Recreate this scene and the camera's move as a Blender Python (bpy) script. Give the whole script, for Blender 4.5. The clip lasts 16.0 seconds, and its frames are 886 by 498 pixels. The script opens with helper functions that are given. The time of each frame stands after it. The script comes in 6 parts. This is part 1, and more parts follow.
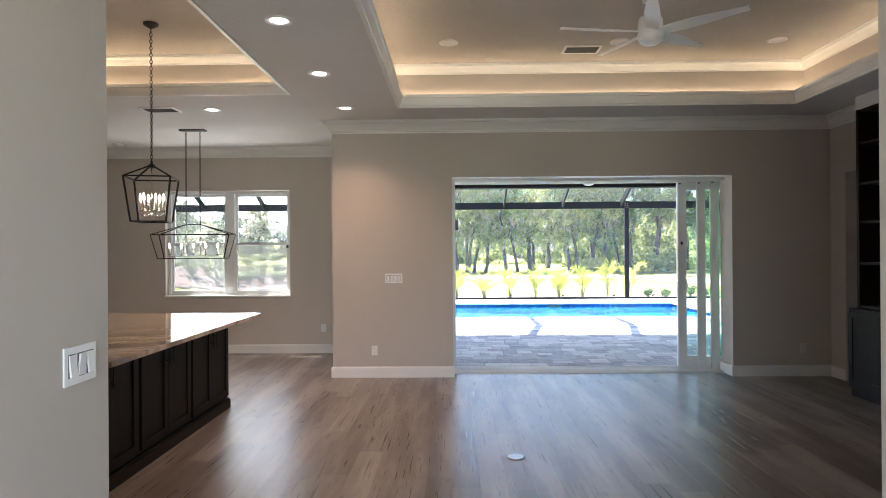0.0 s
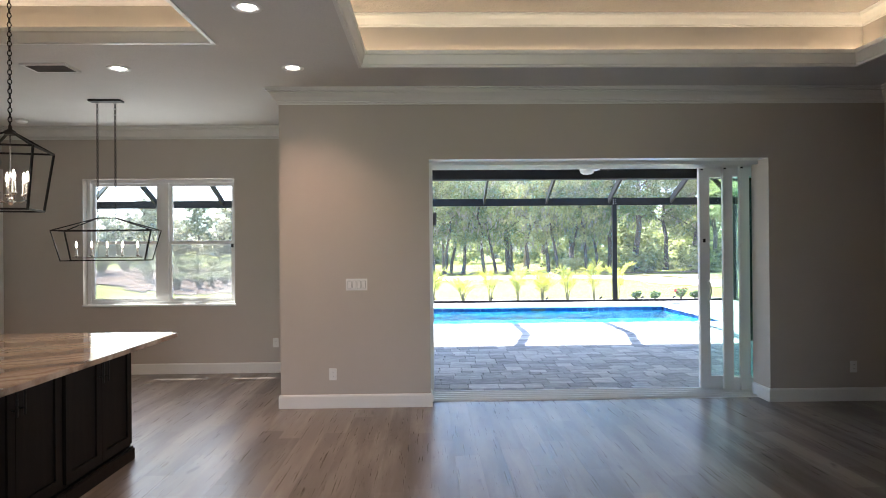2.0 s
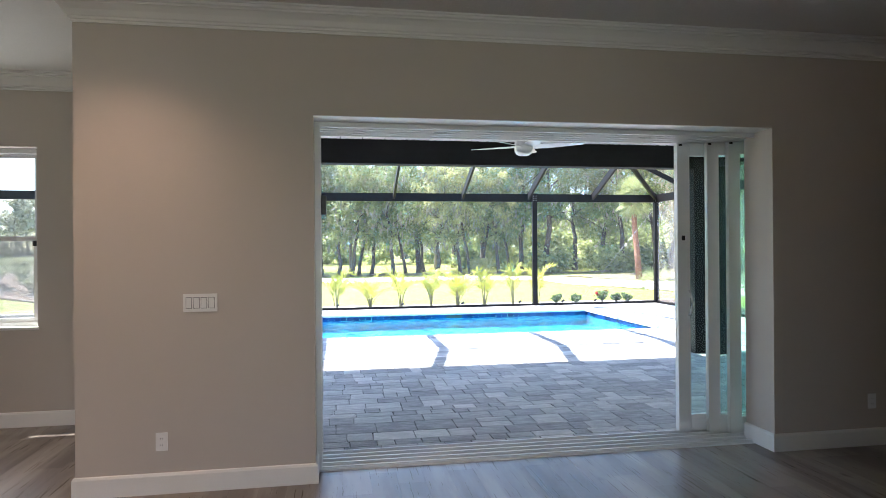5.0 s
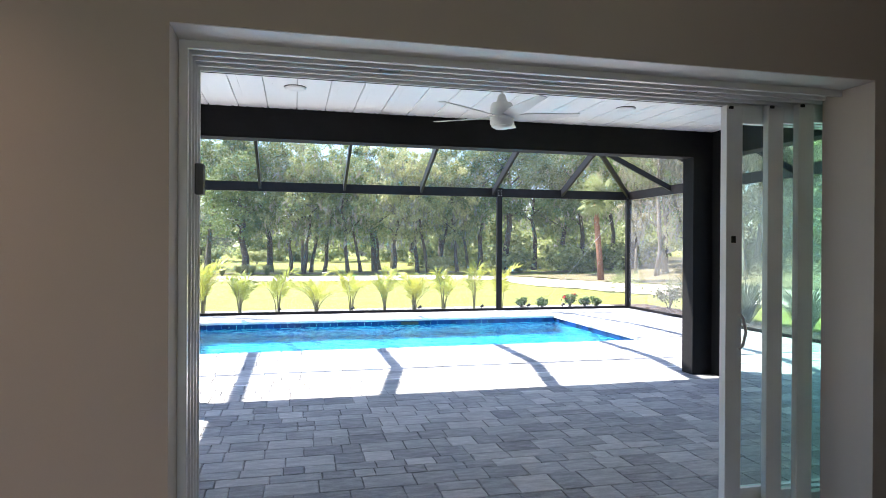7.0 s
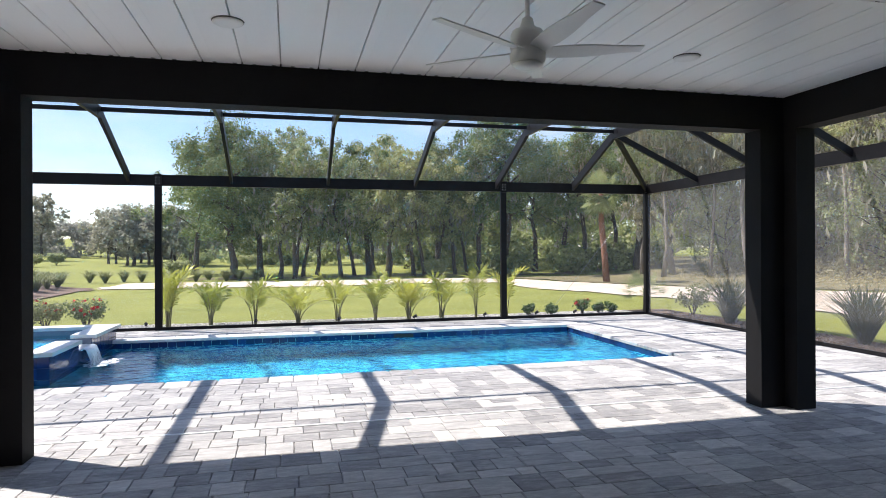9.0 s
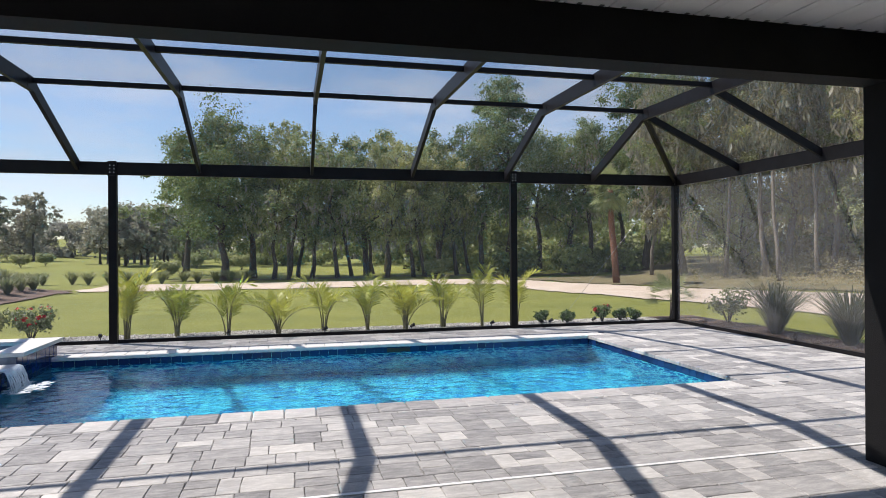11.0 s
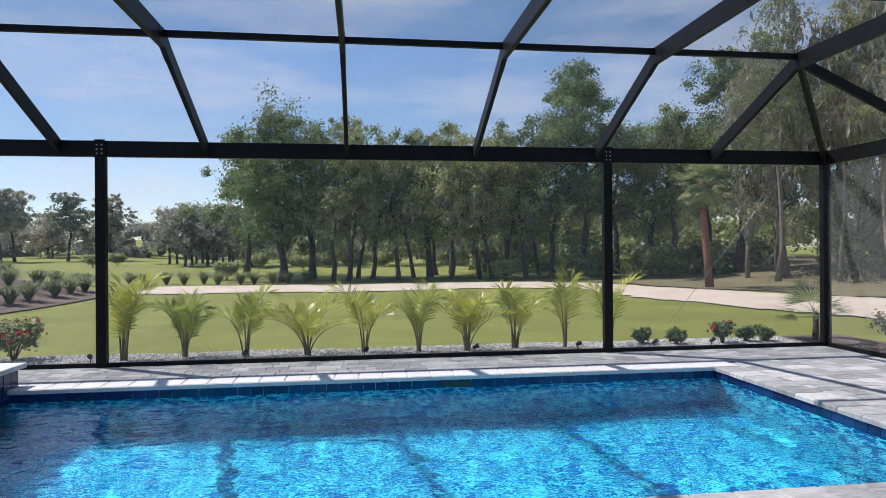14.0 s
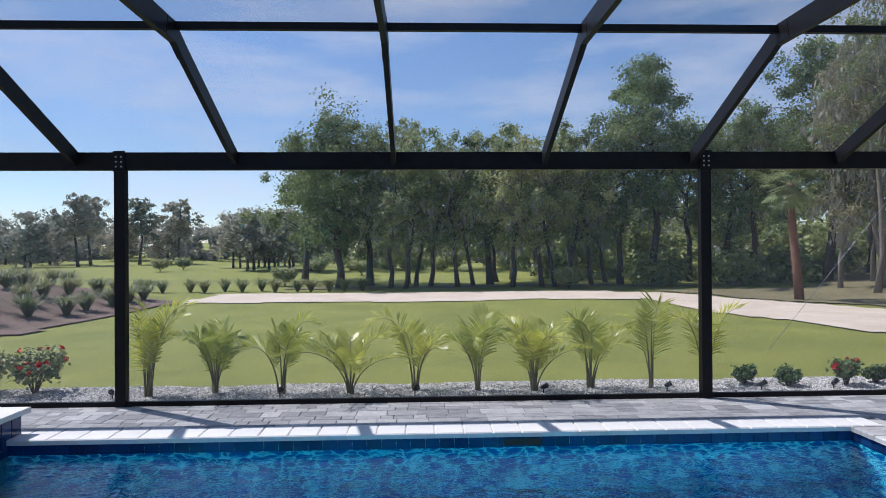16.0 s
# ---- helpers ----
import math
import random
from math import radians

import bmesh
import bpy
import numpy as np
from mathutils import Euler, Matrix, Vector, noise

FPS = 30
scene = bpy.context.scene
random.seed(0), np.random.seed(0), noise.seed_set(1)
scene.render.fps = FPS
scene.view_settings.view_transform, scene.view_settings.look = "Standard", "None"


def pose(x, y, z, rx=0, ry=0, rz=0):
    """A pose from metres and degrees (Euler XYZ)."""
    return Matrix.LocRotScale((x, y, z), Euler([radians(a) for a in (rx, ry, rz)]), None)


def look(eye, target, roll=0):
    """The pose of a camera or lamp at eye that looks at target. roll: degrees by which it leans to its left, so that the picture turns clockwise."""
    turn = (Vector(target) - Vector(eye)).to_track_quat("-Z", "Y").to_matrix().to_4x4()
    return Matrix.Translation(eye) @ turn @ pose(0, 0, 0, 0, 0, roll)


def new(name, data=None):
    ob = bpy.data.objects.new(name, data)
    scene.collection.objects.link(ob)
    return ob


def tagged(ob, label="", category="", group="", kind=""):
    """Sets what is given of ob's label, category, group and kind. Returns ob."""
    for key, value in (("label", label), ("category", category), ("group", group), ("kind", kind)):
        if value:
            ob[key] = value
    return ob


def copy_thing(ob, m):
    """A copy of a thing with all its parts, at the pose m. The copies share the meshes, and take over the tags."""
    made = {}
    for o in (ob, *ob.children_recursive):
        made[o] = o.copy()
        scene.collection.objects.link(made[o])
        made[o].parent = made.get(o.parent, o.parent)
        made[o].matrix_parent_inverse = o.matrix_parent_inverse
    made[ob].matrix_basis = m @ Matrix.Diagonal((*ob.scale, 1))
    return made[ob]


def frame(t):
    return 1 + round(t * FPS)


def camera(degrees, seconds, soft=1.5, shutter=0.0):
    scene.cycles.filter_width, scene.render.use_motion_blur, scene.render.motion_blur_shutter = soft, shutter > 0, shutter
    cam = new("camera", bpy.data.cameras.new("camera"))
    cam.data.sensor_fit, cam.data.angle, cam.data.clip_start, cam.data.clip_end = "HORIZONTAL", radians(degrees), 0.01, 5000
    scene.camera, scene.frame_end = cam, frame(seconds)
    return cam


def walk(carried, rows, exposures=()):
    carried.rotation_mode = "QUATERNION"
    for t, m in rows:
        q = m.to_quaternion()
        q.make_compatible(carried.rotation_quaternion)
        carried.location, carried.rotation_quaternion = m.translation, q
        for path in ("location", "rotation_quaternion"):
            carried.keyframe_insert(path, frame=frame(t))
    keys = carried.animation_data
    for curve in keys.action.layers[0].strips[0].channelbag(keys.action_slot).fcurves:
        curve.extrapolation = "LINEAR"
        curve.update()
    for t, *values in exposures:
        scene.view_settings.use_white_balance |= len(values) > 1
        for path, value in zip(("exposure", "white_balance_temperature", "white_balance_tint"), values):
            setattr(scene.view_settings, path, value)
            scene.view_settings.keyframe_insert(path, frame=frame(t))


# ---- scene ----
cam = camera(70.9, 16.0, 0.9)
PATH = [
    (0, (0.314, 0.254, 1.549), (0.28, 2.254, 1.553), -0.4),
    (0.5, (0.319, 0.661, 1.551), (0.292, 2.66, 1.553), -0.4),
    (1, (0.297, 1.033, 1.54), (0.293, 3.033, 1.545), -0.5),
    (1.5, (0.312, 1.379, 1.544), (0.326, 3.379, 1.547), -0.4),
    (2, (0.301, 1.709, 1.54), (0.344, 3.708, 1.544), -0.5),
    (2.5, (0.3, 2.013, 1.536), (0.382, 4.011, 1.541), -0.4),
    (3, (0.303, 2.304, 1.543), (0.426, 4.3, 1.545), -0.4),
    (3.5, (0.308, 2.605, 1.55), (0.483, 4.598, 1.551), -0.2),
    (4, (0.338, 2.922, 1.544), (0.568, 4.909, 1.546), -0.3),
    (4.5, (0.393, 3.269, 1.537), (0.675, 5.249, 1.54), -0.5),
    (7, (0.775, 5.243, 1.566), (1.241, 7.188, 1.56), 0.3),
    (7.5, (0.867, 5.663, 1.558), (1.341, 7.606, 1.554), 0.1),
    (8, (0.964, 6.098, 1.541), (1.439, 8.041, 1.543), -0.1),
    (8.5, (1.061, 6.529, 1.558), (1.538, 8.472, 1.556), -0.3),
    (9, (1.177, 6.96, 1.555), (1.652, 8.902, 1.555), -0.3),
    (11.5, (1.687, 9.143, 1.542), (2.159, 11.087, 1.541), -0.4),
    (12, (1.801, 9.588, 1.535), (2.258, 11.535, 1.535), -0.4),
    (12.5, (1.912, 10.037, 1.548), (2.342, 11.991, 1.547), -0.4),
    (13, (2.003, 10.475, 1.551), (2.383, 12.439, 1.55), -0.4),
    (13.5, (2.091, 10.919, 1.553), (2.411, 12.893, 1.553), -0.5),
    (14, (2.147, 11.349, 1.551), (2.41, 13.332, 1.551), -0.4),
    (14.5, (2.203, 11.767, 1.558), (2.406, 13.757, 1.558), -0.4),
    (15, (2.252, 12.185, 1.554), (2.385, 14.181, 1.557), -0.4),
    (15.5, (2.282, 12.538, 1.63), (2.372, 14.536, 1.633), -0.4),
    (16, (2.288, 12.694, 1.84), (2.36, 14.693, 1.846), -0.4),
]
walk(cam, [(t, look(e, g, r)) for t, e, g, r in PATH], [(0.0, 3.2, 6300, 14), (2.0, 3.02, 6200, 12), (4.5, 2.86, 6150, 11), (6.0, 2.5, 6250, 13), (7.0, 2.2, 6300, 14), (7.5, 1.95, 6350, 14), (8.25, 1.45, 6450, 15), (9.0, 1.0, 6500, 15), (10.5, 0.5, 6600, 15), (11.5, 0.33, 6650, 15), (13.5, 0.26, 6350, 15), (16.0, 0.2, 5950, 16)])

# ---- light ----
SUN_WAY = (0.54, -0.33, -1.0)
sky = bpy.data.worlds.new("sky")
sky.use_nodes = True
scene.world = sky
_n = sky.node_tree.nodes
_tex = _n.new("ShaderNodeTexSky")
_tex.sky_type = "NISHITA"
_tex.sun_disc = False
_tex.sun_elevation = radians(57.7)
_tex.sun_rotation = radians(-58.6)
_tex.air_density, _tex.dust_density, _tex.ozone_density = 1.0, 0.25, 3.8
_geo = _n.new("ShaderNodeTexCoord")
_cl = _n.new("ShaderNodeTexNoise")
_map = _n.new("ShaderNodeMapping")
_map.inputs["Scale"].default_value = (1.2, 2.2, 6.0)
_map.inputs["Rotation"].default_value = (0.0, 0.0, 0.5)
_cl.inputs["Scale"].default_value = 1.6
_cl.inputs["Detail"].default_value = 9.0
_cl.inputs["Roughness"].default_value = 0.62
_ramp = _n.new("ShaderNodeValToRGB")
_ramp.color_ramp.elements[0].position, _ramp.color_ramp.elements[0].color = 0.47, (0, 0, 0, 1)
_ramp.color_ramp.elements[1].position, _ramp.color_ramp.elements[1].color = 0.74, (0.75, 0.75, 0.75, 1)
_mx = _n.new("ShaderNodeMix")
_mx.data_type = "RGBA"
_mx.inputs[7].default_value = (5.6, 5.9, 6.3, 1)
_l = sky.node_tree.links
_l.new(_geo.outputs["Generated"], _map.inputs["Vector"])
_l.new(_map.outputs["Vector"], _cl.inputs["Vector"])
_l.new(_cl.outputs["Fac"], _ramp.inputs["Fac"])
_l.new(_ramp.outputs["Color"], _mx.inputs[0])
_l.new(_tex.outputs["Color"], _mx.inputs[6])
_l.new(_mx.outputs[2], _n["Background"].inputs["Color"])
_n["Background"].inputs["Strength"].default_value = 0.125

_sun = bpy.data.lights.new("sun", "SUN")
_sun.energy, _sun.angle, _sun.color = 5.0, radians(0.6), (1.0, 0.95, 0.86)
new("sun", _sun).matrix_world = look((0, 0, 30), (0.54, -0.33, 29.0))

# daylight of the entry opening behind the walk's start
_ent = bpy.data.lights.new("entry_daylight", "AREA")
_ent.shape, _ent.size, _ent.size_y, _ent.energy, _ent.color = "RECTANGLE", 1.8, 2.4, 9.0, (0.86, 0.90, 1.0)
new("entry_daylight", _ent).matrix_world = look((0.45, -1.58, 1.25), (0.45, 2.0, 1.2))

# sky light of the nook window
_nook = bpy.data.lights.new("window_daylight", "AREA")
_nook.shape, _nook.size, _nook.size_y, _nook.energy, _nook.color = "RECTANGLE", 1.8, 1.5, 2.2, (0.98, 1.0, 0.86)
new("window_daylight", _nook).matrix_world = look((-3.13, 9.76, 1.68), (-3.0, 6.0, 1.5))


# ---- materials ----
def mat(name, rough=0.5, metal=0.0, color=(0.5, 0.5, 0.5)):
    m = bpy.data.materials.new(name)
    m.use_nodes = True
    b = m.node_tree.nodes["Principled BSDF"]
    b.inputs["Base Color"].default_value = (*color, 1)
    b.inputs["Roughness"].default_value = rough
    b.inputs["Metallic"].default_value = metal
    return m


def node(m, kind, **props):
    n = m.node_tree.nodes.new(kind)
    for k, v in props.items():
        if k == "data_type":
            n.data_type = v
        elif k == "feature":
            n.feature = v
    return n


def link(m, a, b):
    m.node_tree.links.new(a, b)


def bsdf(m):
    return m.node_tree.nodes["Principled BSDF"]


def noise_tex(m, scale, detail=4.0, rough=0.55, stretch=(1, 1, 1), coord="Object", turn=0.0):
    mp, n = node(m, "ShaderNodeMapping"), node(m, "ShaderNodeTexNoise")
    tc = node(m, "ShaderNodeNewGeometry" if coord == "Position" else "ShaderNodeTexCoord")
    mp.inputs["Scale"].default_value = stretch
    mp.inputs["Rotation"].default_value = (0, 0, turn)
    n.inputs["Scale"].default_value, n.inputs["Detail"].default_value, n.inputs["Roughness"].default_value = scale, detail, rough
    link(m, tc.outputs[coord], mp.inputs["Vector"])
    link(m, mp.outputs["Vector"], n.inputs["Vector"])
    return n.outputs["Fac"]


def ramp(m, fac, stops):
    r = node(m, "ShaderNodeValToRGB")
    e = r.color_ramp.elements
    while len(e) < len(stops):
        e.new(0.5)
    for i, (p, c) in enumerate(stops):
        e[i].position, e[i].color = p, (*c, 1)
    link(m, fac, r.inputs["Fac"])
    return r.outputs["Color"]


def mix(m, fac, a, b, how="MIX"):
    x = node(m, "ShaderNodeMix", data_type="RGBA")
    x.blend_type = how
    for sock, v in ((x.inputs[0], fac), (x.inputs[6], a), (x.inputs[7], b)):
        if isinstance(v, (int, float)):
            sock.default_value = v
        elif isinstance(v, tuple):
            sock.default_value = (*v, 1)
        else:
            link(m, v, sock)
    return x.outputs[2]


def bump(m, height, strength=0.2, dist=0.01):
    b = node(m, "ShaderNodeBump")
    b.inputs["Strength"].default_value, b.inputs["Distance"].default_value = strength, dist
    link(m, height, b.inputs["Height"])
    link(m, b.outputs["Normal"], bsdf(m).inputs["Normal"])


def mottled(name, c0, c1, scale, rough=0.6, fine=60.0, bumps=0.15, dist=0.004, stretch=(1, 1, 1), metal=0.0, rnd=0.0, coord="Object"):
    """A surface that varies broadly and finely between two colours."""
    m = mat(name, rough, metal)
    a = noise_tex(m, scale, 5, 0.6, stretch, coord)
    f = noise_tex(m, fine, 3, 0.6, stretch, coord)
    col = ramp(m, a, [(0.3, c0), (0.7, c1)])
    col = mix(m, 0.35, col, ramp(m, f, [(0.3, c0), (0.7, c1)]))
    if rnd:
        oi = node(m, "ShaderNodeObjectInfo")
        gr = ramp(m, oi.outputs["Random"], [(0.0, (1 - rnd,) * 3), (1.0, (1 + rnd,) * 3)])
        col = mix(m, 1.0, col, gr, "MULTIPLY")
    link(m, col, bsdf(m).inputs["Base Color"])
    bump(m, f, bumps, dist)
    return m


PAINT = mottled("wall_paint", (0.505, 0.46, 0.415), (0.54, 0.495, 0.45), 1.5, 0.62, 180, 0.12, 0.002)
CEIL = mottled("ceiling_paint", (0.65, 0.64, 0.62), (0.70, 0.69, 0.67), 2.0, 0.8, 45, 0.5, 0.006)
TRAY = mottled("tray_paint", (0.46, 0.43, 0.39), (0.52, 0.49, 0.45), 2.0, 0.8, 28, 0.8, 0.01)
TRIM = mottled("white_trim_paint", (0.76, 0.76, 0.74), (0.82, 0.82, 0.80), 3, 0.35, 90, 0.04, 0.001)
VINYL = mottled("white_vinyl", (0.74, 0.75, 0.75), (0.80, 0.81, 0.81), 4, 0.3, 80, 0.03, 0.001)
DARK = mottled("charcoal_stucco", (0.009, 0.009, 0.010), (0.015, 0.015, 0.0165), 2.5, 0.75, 120, 0.6, 0.004)
BRONZE = mottled("dark_bronze_aluminium", (0.009, 0.0085, 0.010), (0.016, 0.015, 0.017), 5, 0.4, 60, 0.04, 0.001)
bsdf(BRONZE).inputs["Specular IOR Level"].default_value = 0.12
bsdf(DARK).inputs["Specular IOR Level"].default_value = 0.15
BLACK = mottled("black_metal", (0.012, 0.012, 0.012), (0.022, 0.021, 0.020), 8, 0.42, 90, 0.06, 0.001, metal=0.4)
CHROME = mottled("polished_chrome", (0.72, 0.72, 0.72), (0.8, 0.8, 0.8), 6, 0.12, 60, 0.02, 0.001, metal=1.0)
STEEL = mottled("brushed_steel", (0.42, 0.42, 0.42), (0.5, 0.5, 0.5), 6, 0.3, 120, 0.05, 0.001, metal=1.0)
ESPRESSO = mottled("espresso_wood", (0.011, 0.008, 0.007), (0.020, 0.015, 0.012), 3, 0.5, 40, 0.1, 0.001, (6, 6, 0.7))
bsdf(ESPRESSO).inputs["Specular IOR Level"].default_value = 0.12
PLASTIC = mottled("white_plastic", (0.78, 0.78, 0.77), (0.83, 0.83, 0.82), 10, 0.3, 90, 0.02, 0.001)
FANWHITE = mottled("fan_white", (0.72, 0.73, 0.73), (0.78, 0.79, 0.79), 5, 0.4, 70, 0.03, 0.001)
SOFFIT = mottled("white_plank", (0.87, 0.87, 0.87), (0.91, 0.91, 0.91), 2, 0.4, 60, 0.06, 0.001, (1, 0.2, 1))
GAP = mottled("dark_gap", (0.10, 0.10, 0.10), (0.16, 0.16, 0.16), 6, 0.8)
GROOVE = mottled("grey_groove", (0.54, 0.54, 0.54), (0.62, 0.62, 0.62), 3, 0.7)
COPING = mottled("white_coping", (0.55, 0.54, 0.52), (0.70, 0.69, 0.67), 3, 0.7, 50, 0.3, 0.004, rnd=0.04)
JOINT = mottled("joint_sand", (0.16, 0.157, 0.153), (0.28, 0.275, 0.27), 6, 0.95, 90, 0.4, 0.004)


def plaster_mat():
    """Aqua pebble finish; its pale net is the water's caustic light, painted in."""
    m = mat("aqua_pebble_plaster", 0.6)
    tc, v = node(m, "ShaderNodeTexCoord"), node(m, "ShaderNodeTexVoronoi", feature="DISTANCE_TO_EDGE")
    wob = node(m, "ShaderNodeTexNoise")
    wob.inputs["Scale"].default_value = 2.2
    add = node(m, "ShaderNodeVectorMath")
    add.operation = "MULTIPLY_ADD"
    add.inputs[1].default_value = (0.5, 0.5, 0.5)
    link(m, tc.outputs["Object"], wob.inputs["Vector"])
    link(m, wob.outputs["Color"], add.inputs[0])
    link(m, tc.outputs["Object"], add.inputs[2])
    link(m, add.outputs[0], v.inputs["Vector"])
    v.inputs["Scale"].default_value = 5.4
    # brightest stops draw the caustic lines into the colour, even in shaded water
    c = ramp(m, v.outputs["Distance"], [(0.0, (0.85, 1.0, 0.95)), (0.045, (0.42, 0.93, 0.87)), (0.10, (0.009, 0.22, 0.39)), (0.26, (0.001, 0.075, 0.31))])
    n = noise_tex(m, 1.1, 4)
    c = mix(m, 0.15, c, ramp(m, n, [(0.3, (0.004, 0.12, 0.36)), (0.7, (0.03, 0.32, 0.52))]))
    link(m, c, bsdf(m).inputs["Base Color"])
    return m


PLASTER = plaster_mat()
FIRE = mottled("black_rubber", (0.012, 0.012, 0.012), (0.03, 0.03, 0.03), 9, 0.6)


def tile_mat():
    m = mat("navy_glazed_tile", 0.12)
    oi = node(m, "ShaderNodeObjectInfo")
    n = noise_tex(m, 9, 4)
    c = ramp(m, n, [(0.3, (0.006, 0.018, 0.075)), (0.7, (0.012, 0.045, 0.16))])
    c = mix(m, 0.5, c, ramp(m, oi.outputs["Random"], [(0, (0.005, 0.014, 0.06)), (1, (0.014, 0.06, 0.20))]))
    link(m, c, bsdf(m).inputs["Base Color"])
    return m


TILE = tile_mat()
GROUT = mottled("grout", (0.13, 0.15, 0.19), (0.20, 0.23, 0.28), 8, 0.8)


def paver_mat():
    m = mat("tumbled_paver", 0.8)
    oi, ge = node(m, "ShaderNodeObjectInfo"), node(m, "ShaderNodeNewGeometry")
    add = node(m, "ShaderNodeMath")
    add.operation = "ADD"
    fr = node(m, "ShaderNodeMath")
    fr.operation = "FRACT"
    link(m, oi.outputs["Random"], add.inputs[0])
    link(m, ge.outputs["Random Per Island"], add.inputs[1])
    link(m, add.outputs[0], fr.inputs[0])
    base = ramp(m, fr.outputs[0], [(0.0, (0.148, 0.148, 0.156)), (0.25, (0.251, 0.249, 0.253)), (0.5, (0.365, 0.360, 0.360)), (0.75, (0.479, 0.467, 0.456)), (0.9, (0.684, 0.667, 0.638)), (1.0, (0.205, 0.205, 0.212))])
    st = noise_tex(m, 6.5, 6, 0.72, (1.0, 3.0, 1.0), "Position", 0.5)
    base = mix(m, 0.36, base, ramp(m, st, [(0.34, (0.097, 0.097, 0.103)), (0.5, (0.342, 0.337, 0.337)), (0.64, (0.684, 0.667, 0.644))]))
    f = noise_tex(m, 85, 3, 0.7, (1, 1, 1), "Position")
    base = mix(m, 0.18, base, ramp(m, f, [(0.3, (0.182, 0.182, 0.182)), (0.7, (0.593, 0.593, 0.581))]))
    link(m, base, bsdf(m).inputs["Base Color"])
    bump(m, f, 0.45, 0.006)
    return m


PAVER = paver_mat()


def plank_mat():
    m = mat("oak_vinyl_plank", 0.3)
    oi, ge = node(m, "ShaderNodeObjectInfo"), node(m, "ShaderNodeNewGeometry")
    add = node(m, "ShaderNodeMath")
    add.operation = "ADD"
    fr = node(m, "ShaderNodeMath")
    fr.operation = "FRACT"
    link(m, oi.outputs["Random"], add.inputs[0])
    link(m, ge.outputs["Random Per Island"], add.inputs[1])
    link(m, add.outputs[0], fr.inputs[0])
    base = ramp(m, fr.outputs[0], [(0.0, (0.085, 0.068, 0.057)), (0.5, (0.175, 0.146, 0.125)), (1.0, (0.32, 0.278, 0.246))])
    g = noise_tex(m, 1.0, 6, 0.66, (60, 1.8, 1), "Position")
    base = mix(m, 0.2, base, ramp(m, g, [(0.32, (0.085, 0.066, 0.054)), (0.5, (0.18, 0.147, 0.125)), (0.68, (0.33, 0.285, 0.25))]))
    w = noise_tex(m, 1.0, 4, 0.55, (5.0, 0.6, 1), "Position")
    base = mix(m, 0.42, base, ramp(m, w, [(0.40, (0.085, 0.066, 0.054)), (0.5, (0.19, 0.156, 0.132)), (0.60, (0.38, 0.335, 0.30))]))
    kn = noise_tex(m, 1.0, 2, 0.5, (9.0, 3.2, 1), "Position")
    base = mix(m, ramp(m, kn, [(0.68, (0, 0, 0)), (0.76, (0.75, 0.75, 0.75))]), base, (0.05, 0.036, 0.028))
    link(m, base, bsdf(m).inputs["Base Color"])
    link(m, ramp(m, g, [(0.3, (0.24,) * 3), (0.7, (0.40,) * 3)]), bsdf(m).inputs["Roughness"])
    bsdf(m).inputs["Specular IOR Level"].default_value = 0.75
    bump(m, g, 0.14, 0.002)
    return m


PLANK = plank_mat()


def stone_mat():
    m = mat("veined_granite", 0.07)
    tc, mp, w = node(m, "ShaderNodeTexCoord"), node(m, "ShaderNodeMapping"), node(m, "ShaderNodeTexWave")
    mp.inputs["Rotation"].default_value = (0, 0, 0.9)
    mp.inputs["Scale"].default_value = (0.9, 0.9, 0.9)
    w.inputs["Scale"].default_value, w.inputs["Distortion"].default_value = 0.55, 12.0
    w.inputs["Detail"].default_value, w.inputs["Detail Scale"].default_value = 5.0, 0.9
    link(m, tc.outputs["Object"], mp.inputs["Vector"])
    link(m, mp.outputs["Vector"], w.inputs["Vector"])
    c = ramp(m, w.outputs["Fac"], [(0.0, (0.10, 0.06, 0.038)), (0.14, (0.25, 0.17, 0.115)), (0.45, (0.40, 0.30, 0.22)), (0.75, (0.46, 0.37, 0.28)), (0.93, (0.27, 0.18, 0.115)), (1.0, (0.50, 0.42, 0.33))])
    f = noise_tex(m, 26, 5, 0.7)
    c = mix(m, 0.3, c, ramp(m, f, [(0.3, (0.28, 0.21, 0.16)), (0.7, (0.70, 0.64, 0.56))]))
    link(m, c, bsdf(m).inputs["Base Color"])
    return m


STONE = stone_mat()


def glass_mat(name, tint, rough=0.0):
    m = mat(name, rough)
    nt = m.node_tree
    out = nt.nodes["Material Output"]
    tr, gl, mx, fr = node(m, "ShaderNodeBsdfTransparent"), node(m, "ShaderNodeBsdfGlossy"), node(m, "ShaderNodeMixShader"), node(m, "ShaderNodeFresnel")
    tr.inputs["Color"].default_value = (*tint, 1)
    gl.inputs["Roughness"].default_value = 0.02
    fr.inputs["IOR"].default_value = 1.45
    link(m, fr.outputs[0], mx.inputs[0])
    link(m, tr.outputs[0], mx.inputs[1])
    link(m, gl.outputs[0], mx.inputs[2])
    link(m, mx.outputs[0], out.inputs["Surface"])
    return m


GLASS = glass_mat("clear_glass", (0.93, 0.96, 0.95))
GREENGLASS = glass_mat("green_tinted_glass", (0.74, 0.92, 0.85))


